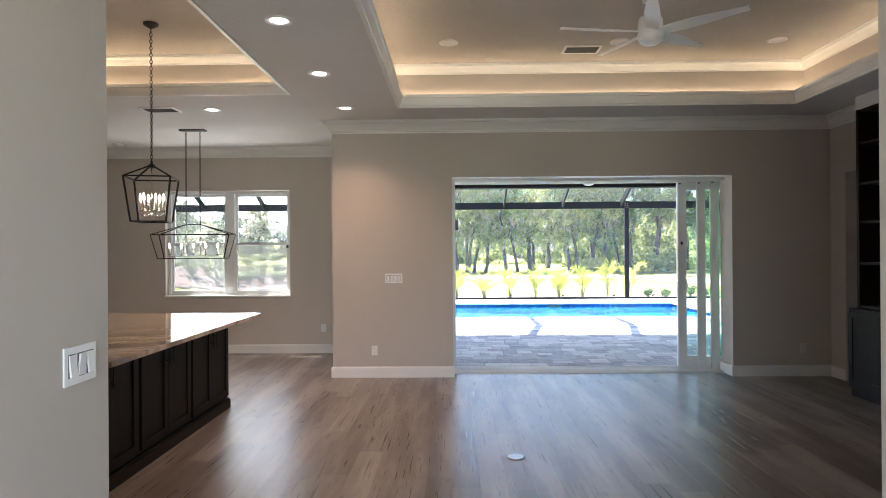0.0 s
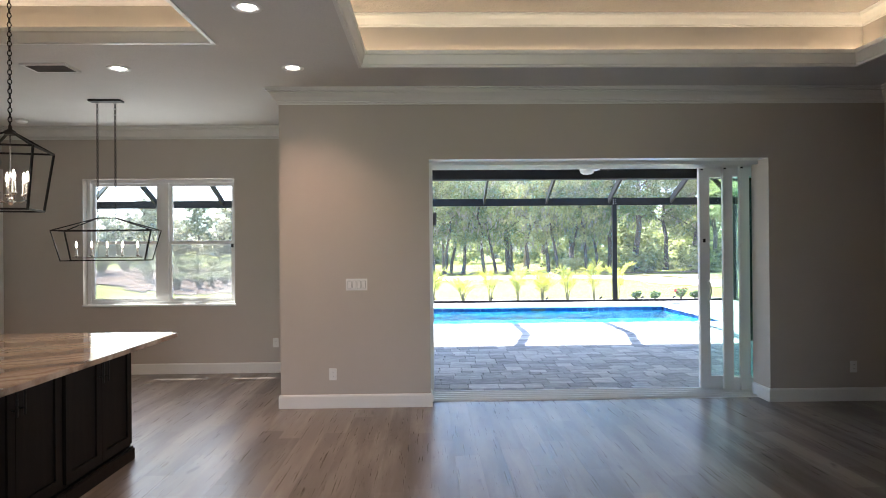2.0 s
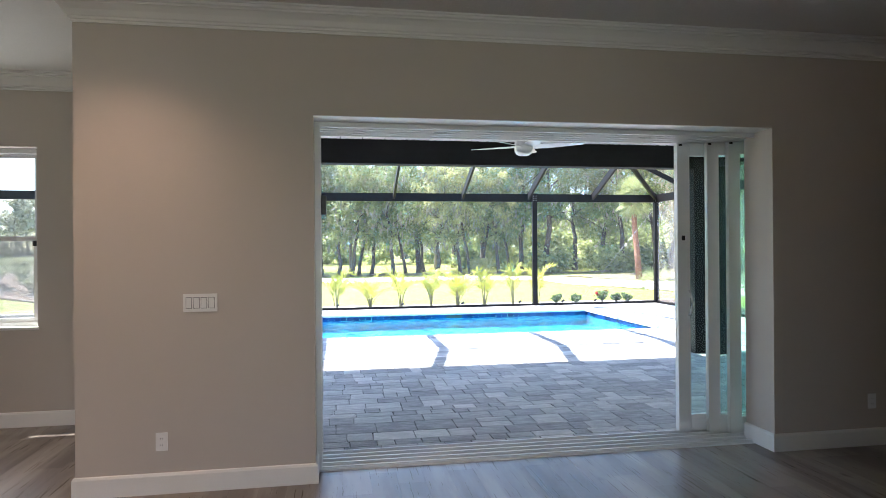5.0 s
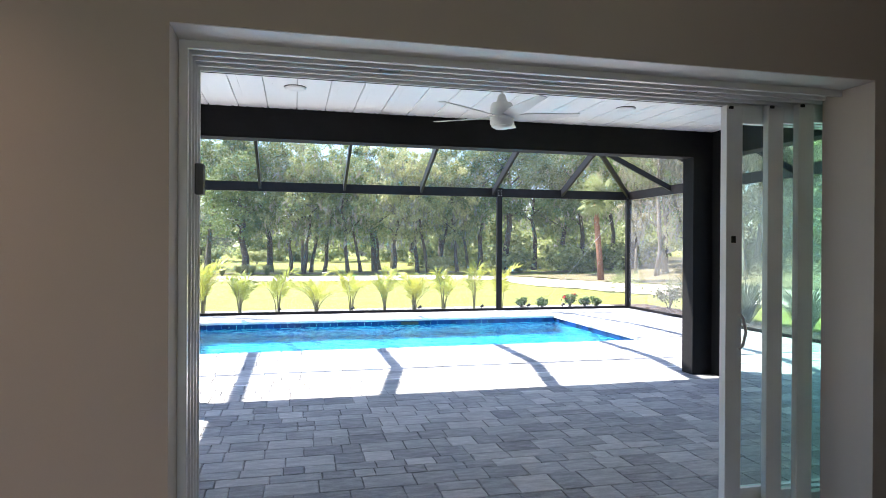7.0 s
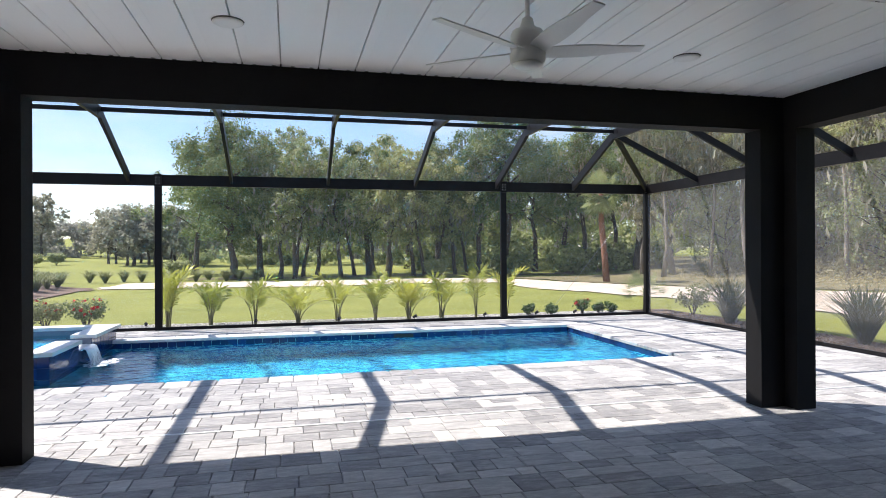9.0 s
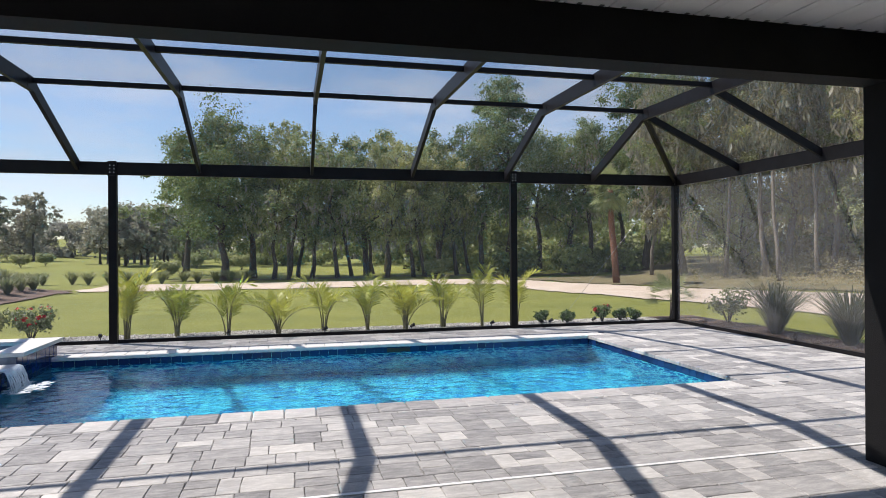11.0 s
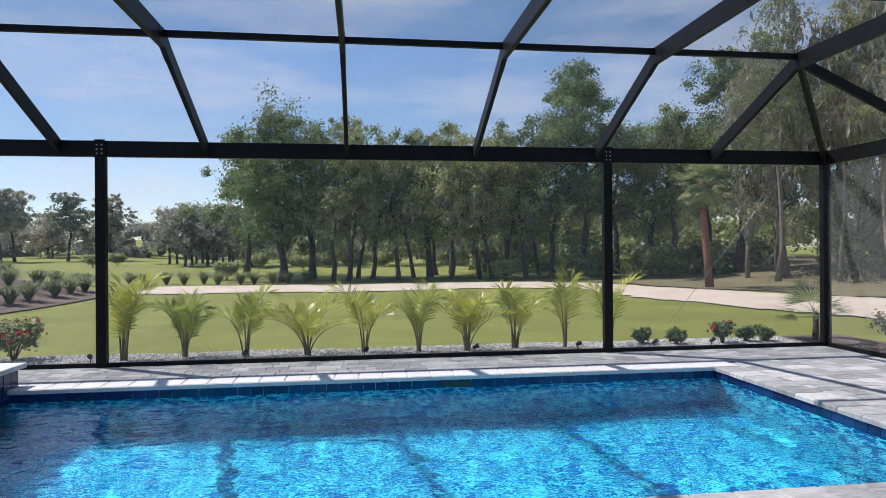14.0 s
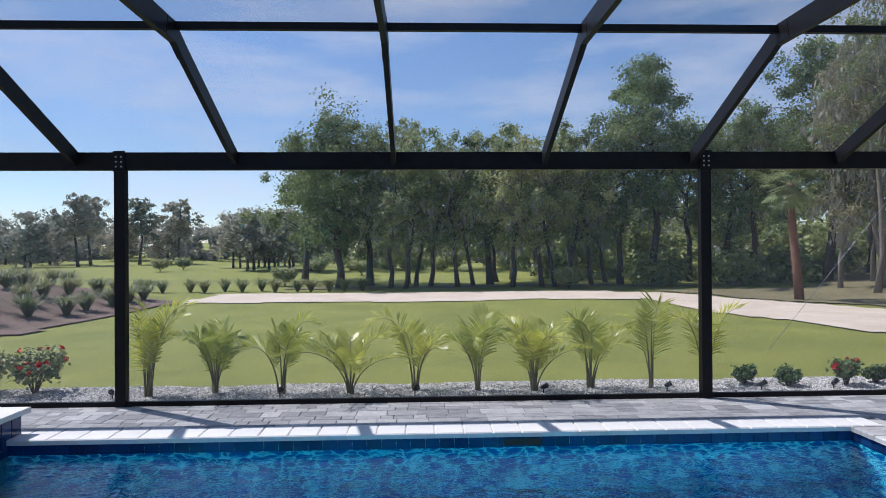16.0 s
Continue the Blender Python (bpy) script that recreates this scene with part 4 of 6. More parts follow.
for z0, z1 in ((0.22, 1.0), (1.12, 2.25)):
    for y0, y1, c, d in ((8.87, 9.28, z0, z0 + 0.02), (8.87, 9.28, z1 - 0.02, z1), (8.87, 8.89, z0 + 0.02, z1 - 0.02), (9.26, 9.28, z0 + 0.02, z1 - 0.02)):
        box(b, LEFTX - 0.106, LEFTX - 0.098, y0, y1, c, d)
part("panel_mould", b, TRIM, slab)
for z in (0.35, 1.0, 1.6, 2.2):
    b = bmesh.new()
    box(b, LEFTX - 0.10, LEFTX - 0.06, 9.385, 9.43, z - 0.05, z + 0.05, 0.006)
    part("hinge", b, BLACK, dr, "black hinge")
b = bmesh.new()
box(b, LEFTX - 0.15, LEFTX - 0.11, 9.415, 9.56, 0.0, 2.48)
part("stop", b, TRIM, dr)

# ---- kitchen island ----
IX0, IX1 = -3.05, -1.93
CT = 0.925
units = ((3.80, 4.66), (4.66, 5.54), (5.54, 6.42))
for y0, y1 in units:
    cab = thing("island_cabinet", "espresso stained shaker cabinet unit of the kitchen island", "cabinet", "island cabinets", (IX1, (y0 + y1) / 2, 0))
    h = (y1 - y0) / 2
    b = bmesh.new()
    box(b, IX0 - IX1, -0.022, -h + 0.001, h - 0.001, 0.10, CT - 0.045)
    part("body", b, ESPRESSO, cab)
    b = bmesh.new()
    box(b, IX0 - IX1, 0.0, -h, h, 0.0, 0.098)
    box(b, -0.02, 0.012, -h, h, 0.0, 0.085, 0.003)
    part("plinth", b, ESPRESSO, cab)
    for s in (-1, 1):
        d0, d1 = (-h + 0.022, -0.002) if s < 0 else (0.002, h - 0.022)
        z0, z1 = 0.125, CT - 0.065
        f = 0.062
        b = bmesh.new()
        for a, c, lo, hi in ((d0, d0 + f, z0, z1), (d1 - f, d1, z0, z1), (d0 + f, d1 - f, z0, z0 + f), (d0 + f, d1 - f, z1 - f, z1)):
            box(b, -0.021, 0.0, a, c, lo, hi)
        dd = part("door", b, ESPRESSO, cab)
        b = bmesh.new()
        box(b, -0.021, -0.012, d0 + f, d1 - f, z0 + f, z1 - f)
        part("panel", b, ESPRESSO, dd)
        b = bmesh.new()
        yy = s * 0.033
        tube(b, [(0.03, yy, z1 - 0.19), (0.03, yy, z1 - 0.02)], 0.006)
        tube(b, [(0.0, yy, z1 - 0.155), (0.03, yy, z1 - 0.155)], 0.005)
        tube(b, [(0.0, yy, z1 - 0.055), (0.03, yy, z1 - 0.055)], 0.005)
        part("handle", b, BLACK, dd, "black bar handle")
# worktop with a sink cut-out
b = bmesh.new()
CX0, CX1, CY0, CY1 = -3.25, -1.64, 3.72, 6.58
SXA, SXB, SYA, SYB = -3.16, -2.76, 4.75, 5.50
for x0, x1, y0, y1 in ((CX0, SXA, CY0, CY1), (SXB, CX1, CY0, CY1), (SXA, SXB, CY0, SYA), (SXA, SXB, SYB, CY1)):
    box(b, x0, x1, y0, y1, CT - 0.032, CT)
bmesh.ops.remove_doubles(b, verts=b.verts[:], dist=0.0005)
bmesh.ops.bevel(b, geom=[e for e in b.edges if abs(e.verts[0].co.x - CX1) < 0.001 and abs(e.verts[1].co.x - CX1) < 0.001 and abs(e.verts[0].co.y - e.verts[1].co.y) < 0.001], offset=0.05, segments=5, affect="EDGES")
top = tagged(new("worktop", mesh("worktop", b, STONE)), "polished brown veined granite worktop on the island", "worktop")
b = bmesh.new()
for x0, x1, y0, y1, z0, z1 in ((SXA - 0.01, SXB + 0.01, SYA - 0.01, SYB + 0.01, 0.68, 0.69), (SXA - 0.01, SXA, SYA - 0.01, SYB + 0.01, 0.69, 0.89), (SXB, SXB + 0.01, SYA - 0.01, SYB + 0.01, 0.69, 0.89), (SXA, SXB, SYA - 0.01, SYA, 0.69, 0.89), (SXA, SXB, SYB, SYB + 0.01, 0.69, 0.89)):
    box(b, x0, x1, y0, y1, z0, z1)
tagged(new("sink", mesh("sink", b, FIRE)), "dark undermount kitchen sink in the island", "sink")
fc = thing("faucet", "polished chrome gooseneck kitchen faucet beside the sink", "faucet", at=(-2.66, 5.30, CT), turn=205)
b = bmesh.new()
lathe(b, [(0.030, 0.0), (0.030, 0.01), (0.022, 0.03), (0.020, 0.12), (0.015, 0.15), (0.014, 0.28)], 16)
part("body", b, CHROME, fc)
b = bmesh.new()
tube(b, [(0, 0, 0.28), (0.004, 0, 0.34), (0.03, 0, 0.39), (0.075, 0, 0.41), (0.12, 0, 0.395), (0.155, 0, 0.35), (0.17, 0, 0.31)], 0.0125, 12)
part("spout", b, CHROME, fc)
b = bmesh.new()
tube(b, [(0.168, 0, 0.315), (0.185, 0, 0.25)], [0.016, 0.019], 12)
part("spray_head", b, CHROME, fc)
b = bmesh.new()
tube(b, [(0, -0.018, 0.075), (0, -0.05, 0.085), (0.0, -0.065, 0.15)], [0.012, 0.010, 0.006], 10)
part("lever", b, CHROME, fc)


# ---- hanging lanterns ----
def chain(bm, x, y, z0, z1):
    z, k = z0, 0
    while z < z1:
        h, w = 0.026, 0.011
        d = Vector((w, 0, 0)) if k % 2 else Vector((0, w, 0))
        c = Vector((x, y, z + h / 2))
        ring = [c + d * math.cos(a) * 1.0 + Vector((0, 0, h * 0.72)) * math.sin(a) for a in [2 * math.pi * i / 8 for i in range(9)]]
        tube(bm, ring, 0.0034, 4, False)
        z += h + 0.004
        k += 1


def candle(lamp, x, y, z, holder):
    b = bmesh.new()
    lathe(b, [(0.004, -0.02), (0.020, -0.006), (0.022, 0.0), (0.010, 0.004), (0.0095, 0.075), (0.007, 0.08)], 12, (x, y, z))
    c = part("candle_sleeve", b, CHROME, lamp, "chrome candle sleeve")
    b = bmesh.new()
    lathe(b, [(0.004, 0.08), (0.0075, 0.09), (0.0105, 0.104), (0.008, 0.12), (0.0035, 0.135), (0.001, 0.143)], 10, (x, y, z))
    part("bulb", b, BULB, c, "lit flame-shaped bulb")


def lantern(at, tilt):
    L = thing("pendant_lantern", "black open-frame lantern pendant with lit candle bulbs", "pendant light", "lanterns over the island", at, tilt)
    A, B = 0.188, 0.142
    zt, zb, za = -0.115, -0.50, 0.0
    top_c = [(A * i, A * j, zt) for i, j in ((-1, -1), (1, -1), (1, 1), (-1, 1))]
    bot_c = [(B * i, B * j, zb) for i, j in ((-1, -1), (1, -1), (1, 1), (-1, 1))]
    b = bmesh.new()
    for k in range(4):
        bar(b, top_c[k], top_c[(k + 1) % 4], 0.012, 0.012)
    part("upper_ring", b, BLACK, L)
    b = bmesh.new()
    for k in range(4):
        bar(b, bot_c[k], bot_c[(k + 1) % 4], 0.012, 0.012)
    part("lower_ring", b, BLACK, L)
    for k in range(4):
        b = bmesh.new()
        bar(b, top_c[k], bot_c[k], 0.012, 0.012)
        part("corner_bar", b, BLACK, L)
        b = bmesh.new()
        bar(b, (0.02 * (1 if top_c[k][0] > 0 else -1), 0.02 * (1 if top_c[k][1] > 0 else -1), za - 0.01), top_c[k], 0.012, 0.012)
        part("roof_bar", b, BLACK, L)
    b = bmesh.new()
    lathe(b, [(0.03, -0.025), (0.034, -0.012), (0.03, 0.0), (0.012, 0.012), (0.010, 0.035)], 14)
    part("hub", b, BLACK, L)
    b = bmesh.new()
    tube(b, [(0, 0, -0.02), (0, 0, -0.44)], 0.004, 6)
    lathe(b, [(0.006, -0.47), (0.02, -0.455), (0.022, -0.435), (0.008, -0.42)], 12)
    for k in range(6):
        a = k * math.pi / 3
        p = Vector((0.095 * math.cos(a), 0.095 * math.sin(a), 0))
        tube(b, [(0, 0, -0.445), (p.x * 0.6, p.y * 0.6, -0.45), (p.x, p.y, -0.43), (p.x, p.y, -0.40)], 0.005, 6)
    part("cluster_arms", b, CHROME, L, "chrome candle arms")
    for k in range(6):
        a = k * math.pi / 3
        candle(L, 0.095 * math.cos(a), 0.095 * math.sin(a), -0.395, None)
    b = bmesh.new()
    chain(b, 0, 0, 0.03, 1.20)
    part("chain", b, BLACK, L, "black link chain")
    b = bmesh.new()
    lathe(b, [(0.005, 1.20), (0.02, 1.21), (0.06, 1.232), (0.065, 1.245), (0.065, 1.253)], 18)
    part("canopy", b, BLACK, L, "round black ceiling canopy")
    return L


la = lantern((-2.345, 5.70, 2.317), 14)
copy_thing(la, pose(-2.335, 4.30, 2.317, 0, 0, 8))

lin = thing("linear_chandelier", "black open-frame linear chandelier with five candle bulbs", "chandelier", at=(-3.05, 8.25, 1.905), turn=2)
A, AY, B, BY = 0.50, 0.13, 0.42, 0.10
zt, zb = -0.13, -0.44
tc = [(A * i, AY * j, zt) for i, j in ((-1, -1), (1, -1), (1, 1), (-1, 1))]
bc = [(B * i, BY * j, zb) for i, j in ((-1, -1), (1, -1), (1, 1), (-1, 1))]
for nm, cs in (("upper_ring", tc), ("lower_ring", bc)):
    b = bmesh.new()
    for k in range(4):
        bar(b, cs[k], cs[(k + 1) % 4], 0.011, 0.011)
    part(nm, b, BLACK, lin)
for k in range(4):
    b = bmesh.new()
    bar(b, tc[k], bc[k], 0.011, 0.011)
    part("corner_bar", b, BLACK, lin)
    b = bmesh.new()
    bar(b, (0.09 if tc[k][0] > 0 else -0.09, 0, 0), tc[k], 0.011, 0.011)
    part("roof_bar", b, BLACK, lin)
b = bmesh.new()
bar(b, (-0.09, 0, 0), (0.09, 0, 0), 0.011, 0.011)
part("ridge_bar", b, BLACK, lin)
b = bmesh.new()
bar(b, (-0.36, 0, zb + 0.03), (0.36, 0, zb + 0.03), 0.01, 0.01)
for x in (-0.09, 0.09):
    tube(b, [(x, 0, 0), (x, 0, zb + 0.03)], 0.004, 6)
part("candle_bar", b, CHROME, lin, "chrome candle bar")
for k in range(5):
    candle(lin, -0.31 + 0.155 * k, 0, zb + 0.055, None)
for x in (-0.09, 0.09):
    b = bmesh.new()
    chain(b, x, 0, 0.01, 1.19)
    part("chain", b, BLACK, lin, "black link chain")
b = bmesh.new()
box(b, -0.165, 0.165, -0.05, 0.05, 1.205, 1.23, 0.006)
part("canopy", b, BLACK, lin, "black rectangular ceiling canopy")


# ---- ceiling fixtures ----
def downlight(x, y, z, lit):
    d = thing("downlight", "lit white recessed downlight" if lit else "unlit white recessed downlight", "downlight", "recessed downlights", (x, y, z))
    b = bmesh.new()
    n = 28
    prof = [(0.098, 0.0), (0.096, -0.006), (0.082, -0.010), (0.062, -0.006), (0.055, 0.004)]
    rings = [[b.verts.new((r * math.cos(2 * math.pi * k / n), r * math.sin(2 * math.pi * k / n), h)) for k in range(n)] for r, h in prof]
    for r0, r1 in zip(rings, rings[1:]):
        for k in range(n):
            b.faces.new((r0[k], r1[k], r1[(k + 1) % n], r0[(k + 1) % n])).smooth = True
    part("trim_ring", b, PLASTIC, d)
    b = bmesh.new()
    bmesh.ops.create_circle(b, cap_ends=True, segments=24, radius=0.0555)
    bmesh.ops.translate(b, verts=b.verts[:], vec=(0, 0, -0.001))
    for f in b.faces:
        f.normal_flip()
    part("lens", b, CANLENS if lit else PLASTIC, d)
    if lit:
        lm = bpy.data.lights.new("downlight_lamp", "SPOT")
        lm.energy, lm.spot_size, lm.spot_blend, lm.color, lm.shadow_soft_size = 8.5, radians(125), 1.0, (1.0, 0.66, 0.46), 0.06
        o = new("downlight_lamp", lm)
        o.matrix_world = look((x, y, z - 0.03), (x, y, 0))


for x, y in ((-0.87, 4.49), (-0.87, 5.77), (-0.87, 7.11), (-2.36, 7.12), (-3.88, 7.09)):
    downlight(x, y, CEILZ, True)
for x, y in ((0.28, 6.43), (1.98, 6.46), (3.53, 6.455)):
    downlight(x, y, 3.61, False)


def vent(x, y, z, w, d, dark):
    v = thing("ceiling_vent", "white louvred ceiling air vent", "vent", "ceiling vents", (x, y, z))
    b = bmesh.new()
    for x0, x1, y0, y1 in ((-w, w, -d, -d + 0.025), (-w, w, d - 0.025, d), (-w, -w + 0.025, -d + 0.025, d - 0.025), (w - 0.025, w, -d + 0.025, d - 0.025)):
        box(b, x0, x1, y0, y1, -0.012, 0.0)
    part("frame", b, PLASTIC, v)
    b = bmesh.new()
    box(b, -w + 0.02, w - 0.02, -d + 0.02, d - 0.02, -0.003, -0.001)
    part("backing", b, GAP, v)
    n = 7
    for k in range(n):
        yy = -d + 0.03 + (k + 0.5) * (2 * d - 0.06) / n
        b = bmesh.new()
        bar(b, (-w + 0.025, yy, -0.008), (w - 0.025, yy, -0.008), 0.018, 0.003, (0, 0.5, 1))
        part("slat", b, GAP if dark else PLASTIC, v)


vent(-2.92, 7.09, CEILZ, 0.19, 0.12, True)
vent(1.645, 6.68, 3.61, 0.19, 0.12, True)
b = bmesh.new()
lathe(b, [(0.04, -0.038), (0.055, -0.03), (0.065, -0.012), (0.065, 0.0)], 24, (-4.53, 9.2, CEILZ))
tagged(new("smoke_detector", mesh("smoke_detector", b, PLASTIC)), "round white smoke detector on the ceiling", "smoke detector")


def fan(at, turn, rod, r, label, group, n=5):
    f = thing("ceiling_fan", label, "ceiling fan", group, at, turn)
    b = bmesh.new()
    lathe(b, [(0.02, -0.075), (0.055, -0.06), (0.068, -0.03), (0.07, 0.0)], 24)
    part("canopy", b, FANWHITE, f)
    b = bmesh.new()
    tube(b, [(0, 0, -0.07), (0, 0, -rod)], 0.0135, 12)
    part("downrod", b, FANWHITE, f)
    b = bmesh.new()
    z = -rod
    lathe(b, [(0.08, z - 0.215), (0.10, z - 0.20), (0.102, z - 0.155), (0.095, z - 0.15), (0.095, z - 0.13), (0.10, z - 0.12), (0.097, z - 0.05), (0.085, z - 0.025), (0.045, z - 0.01), (0.03, z + 0.045), (0.018, z + 0.055)][::1], 28)
    part("motor_housing", b, FANWHITE, f)
    b = bmesh.new()
    lathe(b, [(0.02, z - 0.245), (0.06, z - 0.238), (0.085, z - 0.222), (0.09, z - 0.214)], 24)
    part("light_lens", b, PLASTIC, f, "frosted white lens")
    for k in range(n):
        b = bmesh.new()
        sec = []
        for i in range(9):
            u = i / 8
            xx = 0.085 + (r - 0.085) * u
            hw = 0.046 + 0.020 * math.sin(min(u * 1.25, 1) * math.pi) - 0.012 * u
            tw = -radians(17 - 8 * u)
            sec.append([(xx, s * hw * math.cos(tw) + 0.012, z - 0.14 + s * hw * math.sin(tw) + 0.03 * u + t) for s, t in ((-1, 0.004), (1, 0.004), (1, -0.004), (-1, -0.004))])
        vs = [[b.verts.new(p) for p in s] for s in sec]
        for p, q in zip(vs, vs[1:]):
            for i in range(4):
                b.faces.new((p[i], p[(i + 1) % 4], q[(i + 1) % 4], q[i]))
        b.faces.new(vs[0])
        b.faces.new(vs[-1])
        bmesh.ops.recalc_face_normals(b, faces=b.faces[:])
        bl = part("blade", b, FANWHITE, f)
        bl.matrix_basis = pose(0, 0, 0, 0, 0, 360 / n * k)
    return f


fan((1.92, 5.32, 3.61), -35, 0.165, 0.73, "white five-blade ceiling fan under the tray ceiling", "ceiling fans")
fan((2.49, 10.28, LCEIL), -10.7, 0.265, 0.67, "white five-blade ceiling fan under the lanai ceiling", "ceiling fans")
for x, y in ((0.78, 11.30), (4.24, 11.30)):
    d = thing("lanai_downlight", "unlit white recessed downlight hanging slightly loose", "downlight", "recessed lanai downlights", (x, y, LCEIL - 0.008))
    b = bmesh.new()
    lathe(b, [(0.06, -0.022), (0.085, -0.020), (0.10, -0.012), (0.10, -0.008)], 24)
    part("trim_ring", b, PLASTIC, d)
    # solid dark ring colours in the shade between trim and ceiling
    b = bmesh.new()
    lathe(b, [(0.10, -0.0075), (0.105, -0.002), (0.105, 0.0)], 20)
    part("shadow_gap", b, GAP, d)
# perforated strip in the lanai ceiling
b = bmesh.new()
box(b, LX0, LX1, 10.06, 10.13, LCEIL - 0.012, LCEIL - 0.0085)
st = setting("trim_vent_strip", b, SOFFIT, "white vinyl joint strip across the lanai ceiling", "trim")
b = bmesh.new()
x = LX0 + 0.08
while x < LX1:
    box(b, x, x + 0.03, LY1 - 0.03, LY1 - 0.005, LCEIL - 0.0105, LCEIL - 0.0085)
    box(b, x, x + 0.03, 10.055, 10.06, LCEIL - 0.012, LCEIL - 0.009)
    x += 0.1525
part("notches", b, GAP, st)["kind"] = "stuff"


# ---- wall plates ----
def plate(name, at, turn, w, gangs, label, cat):
    p = thing(name, label, cat, "", at, turn)
    b = bmesh.new()
    box(b, -w / 2, w / 2, -0.006, 0.0, -0.058, 0.058, 0.002)
    part("plate", b, PLASTIC, p)
    for k in range(gangs):
        xx = (k - (gangs - 1) / 2) * 0.046
        b = bmesh.new()
        if cat == "switch":
            box(b, xx - 0.019, xx + 0.019, -0.0068, -0.006, -0.036, 0.036)
            part("rocker_gap", b, GAP, p)
            b = bmesh.new()
            lean = 0.0035 * (-1) ** k
            bar(b, (xx, -0.0095 - lean, -0.033), (xx, -0.0095 + lean, 0.033), 0.032, 0.006, (0, 1, 0))
            part("rocker", b, PLASTIC, p)
        else:
            for z in (-0.02, 0.02):
                b = bmesh.new()
                lathe(b, [(0.0165, 0), (0.0165, 0.002)], 14)
                bmesh.ops.rotate(b, verts=b.verts[:], matrix=Matrix.Rotation(math.pi / 2, 3, "X"))
                bmesh.ops.translate(b, verts=b.verts[:], vec=(0, -0.006, z))
                sk = part("socket", b, PLASTIC, p)
                for i in (-0.006, 0.006):
                    c = bmesh.new()
                    box(c, i - 0.001, i + 0.001, -0.0088, -0.0078, z - 0.004, z + 0.004)
                    part("slot", c, BLACK, sk)


plate("switch_plate", (-0.42, WALLY, 1.21), 0, 0.21, 4, "white four-gang rocker switch plate on the wall", "switch")
plate("switch_plate", (-0.84, 2.15, 1.208), 90, 0.165, 3, "white three-gang rocker switch plate beside the entry", "switch")
plate("outlet", (-0.66, WALLY, 0.33), 0, 0.072, 1, "white duplex wall outlet", "outlet")
plate("outlet", (-1.67, NOOKY, 0.38), 0, 0.072, 1, "white duplex wall outlet in the nook", "outlet")
plate("outlet", (4.53, WALLY, 0.34), 0, 0.072, 1, "white duplex wall outlet near the corner", "outlet")
fb = thing("floor_outlet", "round metal floor outlet cover", "outlet", at=(0.77, 4.91, 0.002))
b = bmesh.new()
lathe(b, [(0.065, 0.0), (0.064, 0.004), (0.055, 0.006)], 28)
part("cover_ring", b, STEEL, fb)
for i in (-0.02, 0.02):
    b = bmesh.new()
    lathe(b, [(0.014, 0.006), (0.013, 0.0075)], 14, (i, 0, 0))
    part("cap", b, STEEL, fb)

# ---- built-in bookcase ----
bk = thing("built_in_bookcase", "tall espresso stained built-in bookcase with empty shelves", "bookcase", at=(4.56, 0, 0))
BY0, BY1 = 3.2, 6.88
b = bmesh.new()
box(b, 0.32, 0.329, BY0, BY1, 0.0, 2.99)
part("back", b, ESPRESSO, bk)
for y in (BY0, 4.45, 5.75, BY1 - 0.04):
    b = bmesh.new()
    box(b, 0.0, 0.319, y, y + 0.04, 0.0, 2.99)
    part("side_panel", b, ESPRESSO, bk)
for y0, y1 in ((BY0 + 0.04, 4.45), (4.49, 5.75), (5.79, BY1 - 0.04)):
    for z in (0.92, 1.37, 1.80, 2.20, 2.62, 2.965):
        b = bmesh.new()
        box(b, 0.01, 0.319, y0 + 0.001, y1 - 0.001, z, z + 0.025)
        part("shelf", b, ESPRESSO, bk)
    b = bmesh.new()
    box(b, -0.10, 0.319, y0 - 0.018, y1 + 0.018, 0.10, 0.915)
    box(b, -0.08, 0.319, y0 - 0.018, y1 + 0.018, 0.0, 0.10)
    part("base_cabinet", b, ESPRESSO, bk)
    for a, c in ((y0, (y0 + y1) / 2 - 0.002), ((y0 + y1) / 2 + 0.002, y1)):
        b = bmesh.new()
        for e, f, lo, hi in ((a, a + 0.06, 0.13, 0.88), (c - 0.06, c, 0.13, 0.88), (a + 0.06, c - 0.06, 0.13, 0.19), (a + 0.06, c - 0.06, 0.82, 0.88)):
            box(b, -0.122, -0.101, e, f, lo, hi)
        box(b, -0.112, -0.101, a + 0.06, c - 0.06, 0.19, 0.82)
        part("door", b, ESPRESSO, bk)
b = bmesh.new()
sweep(b, [(0, 0), (0, -0.14), (0.02, -0.14), (0.03, -0.11), (0.07, -0.06), (0.12, -0.03), (0.13, -0.012), (0.14, -0.012), (0.14, 0)], [(5.0 - 4.56, BY1 + 0.002, CEILZ), (-0.002, BY1 + 0.002, CEILZ), (-0.002, BY0, CEILZ)][::-1])
part("crown", b, TRIM, bk, "white crown moulding")


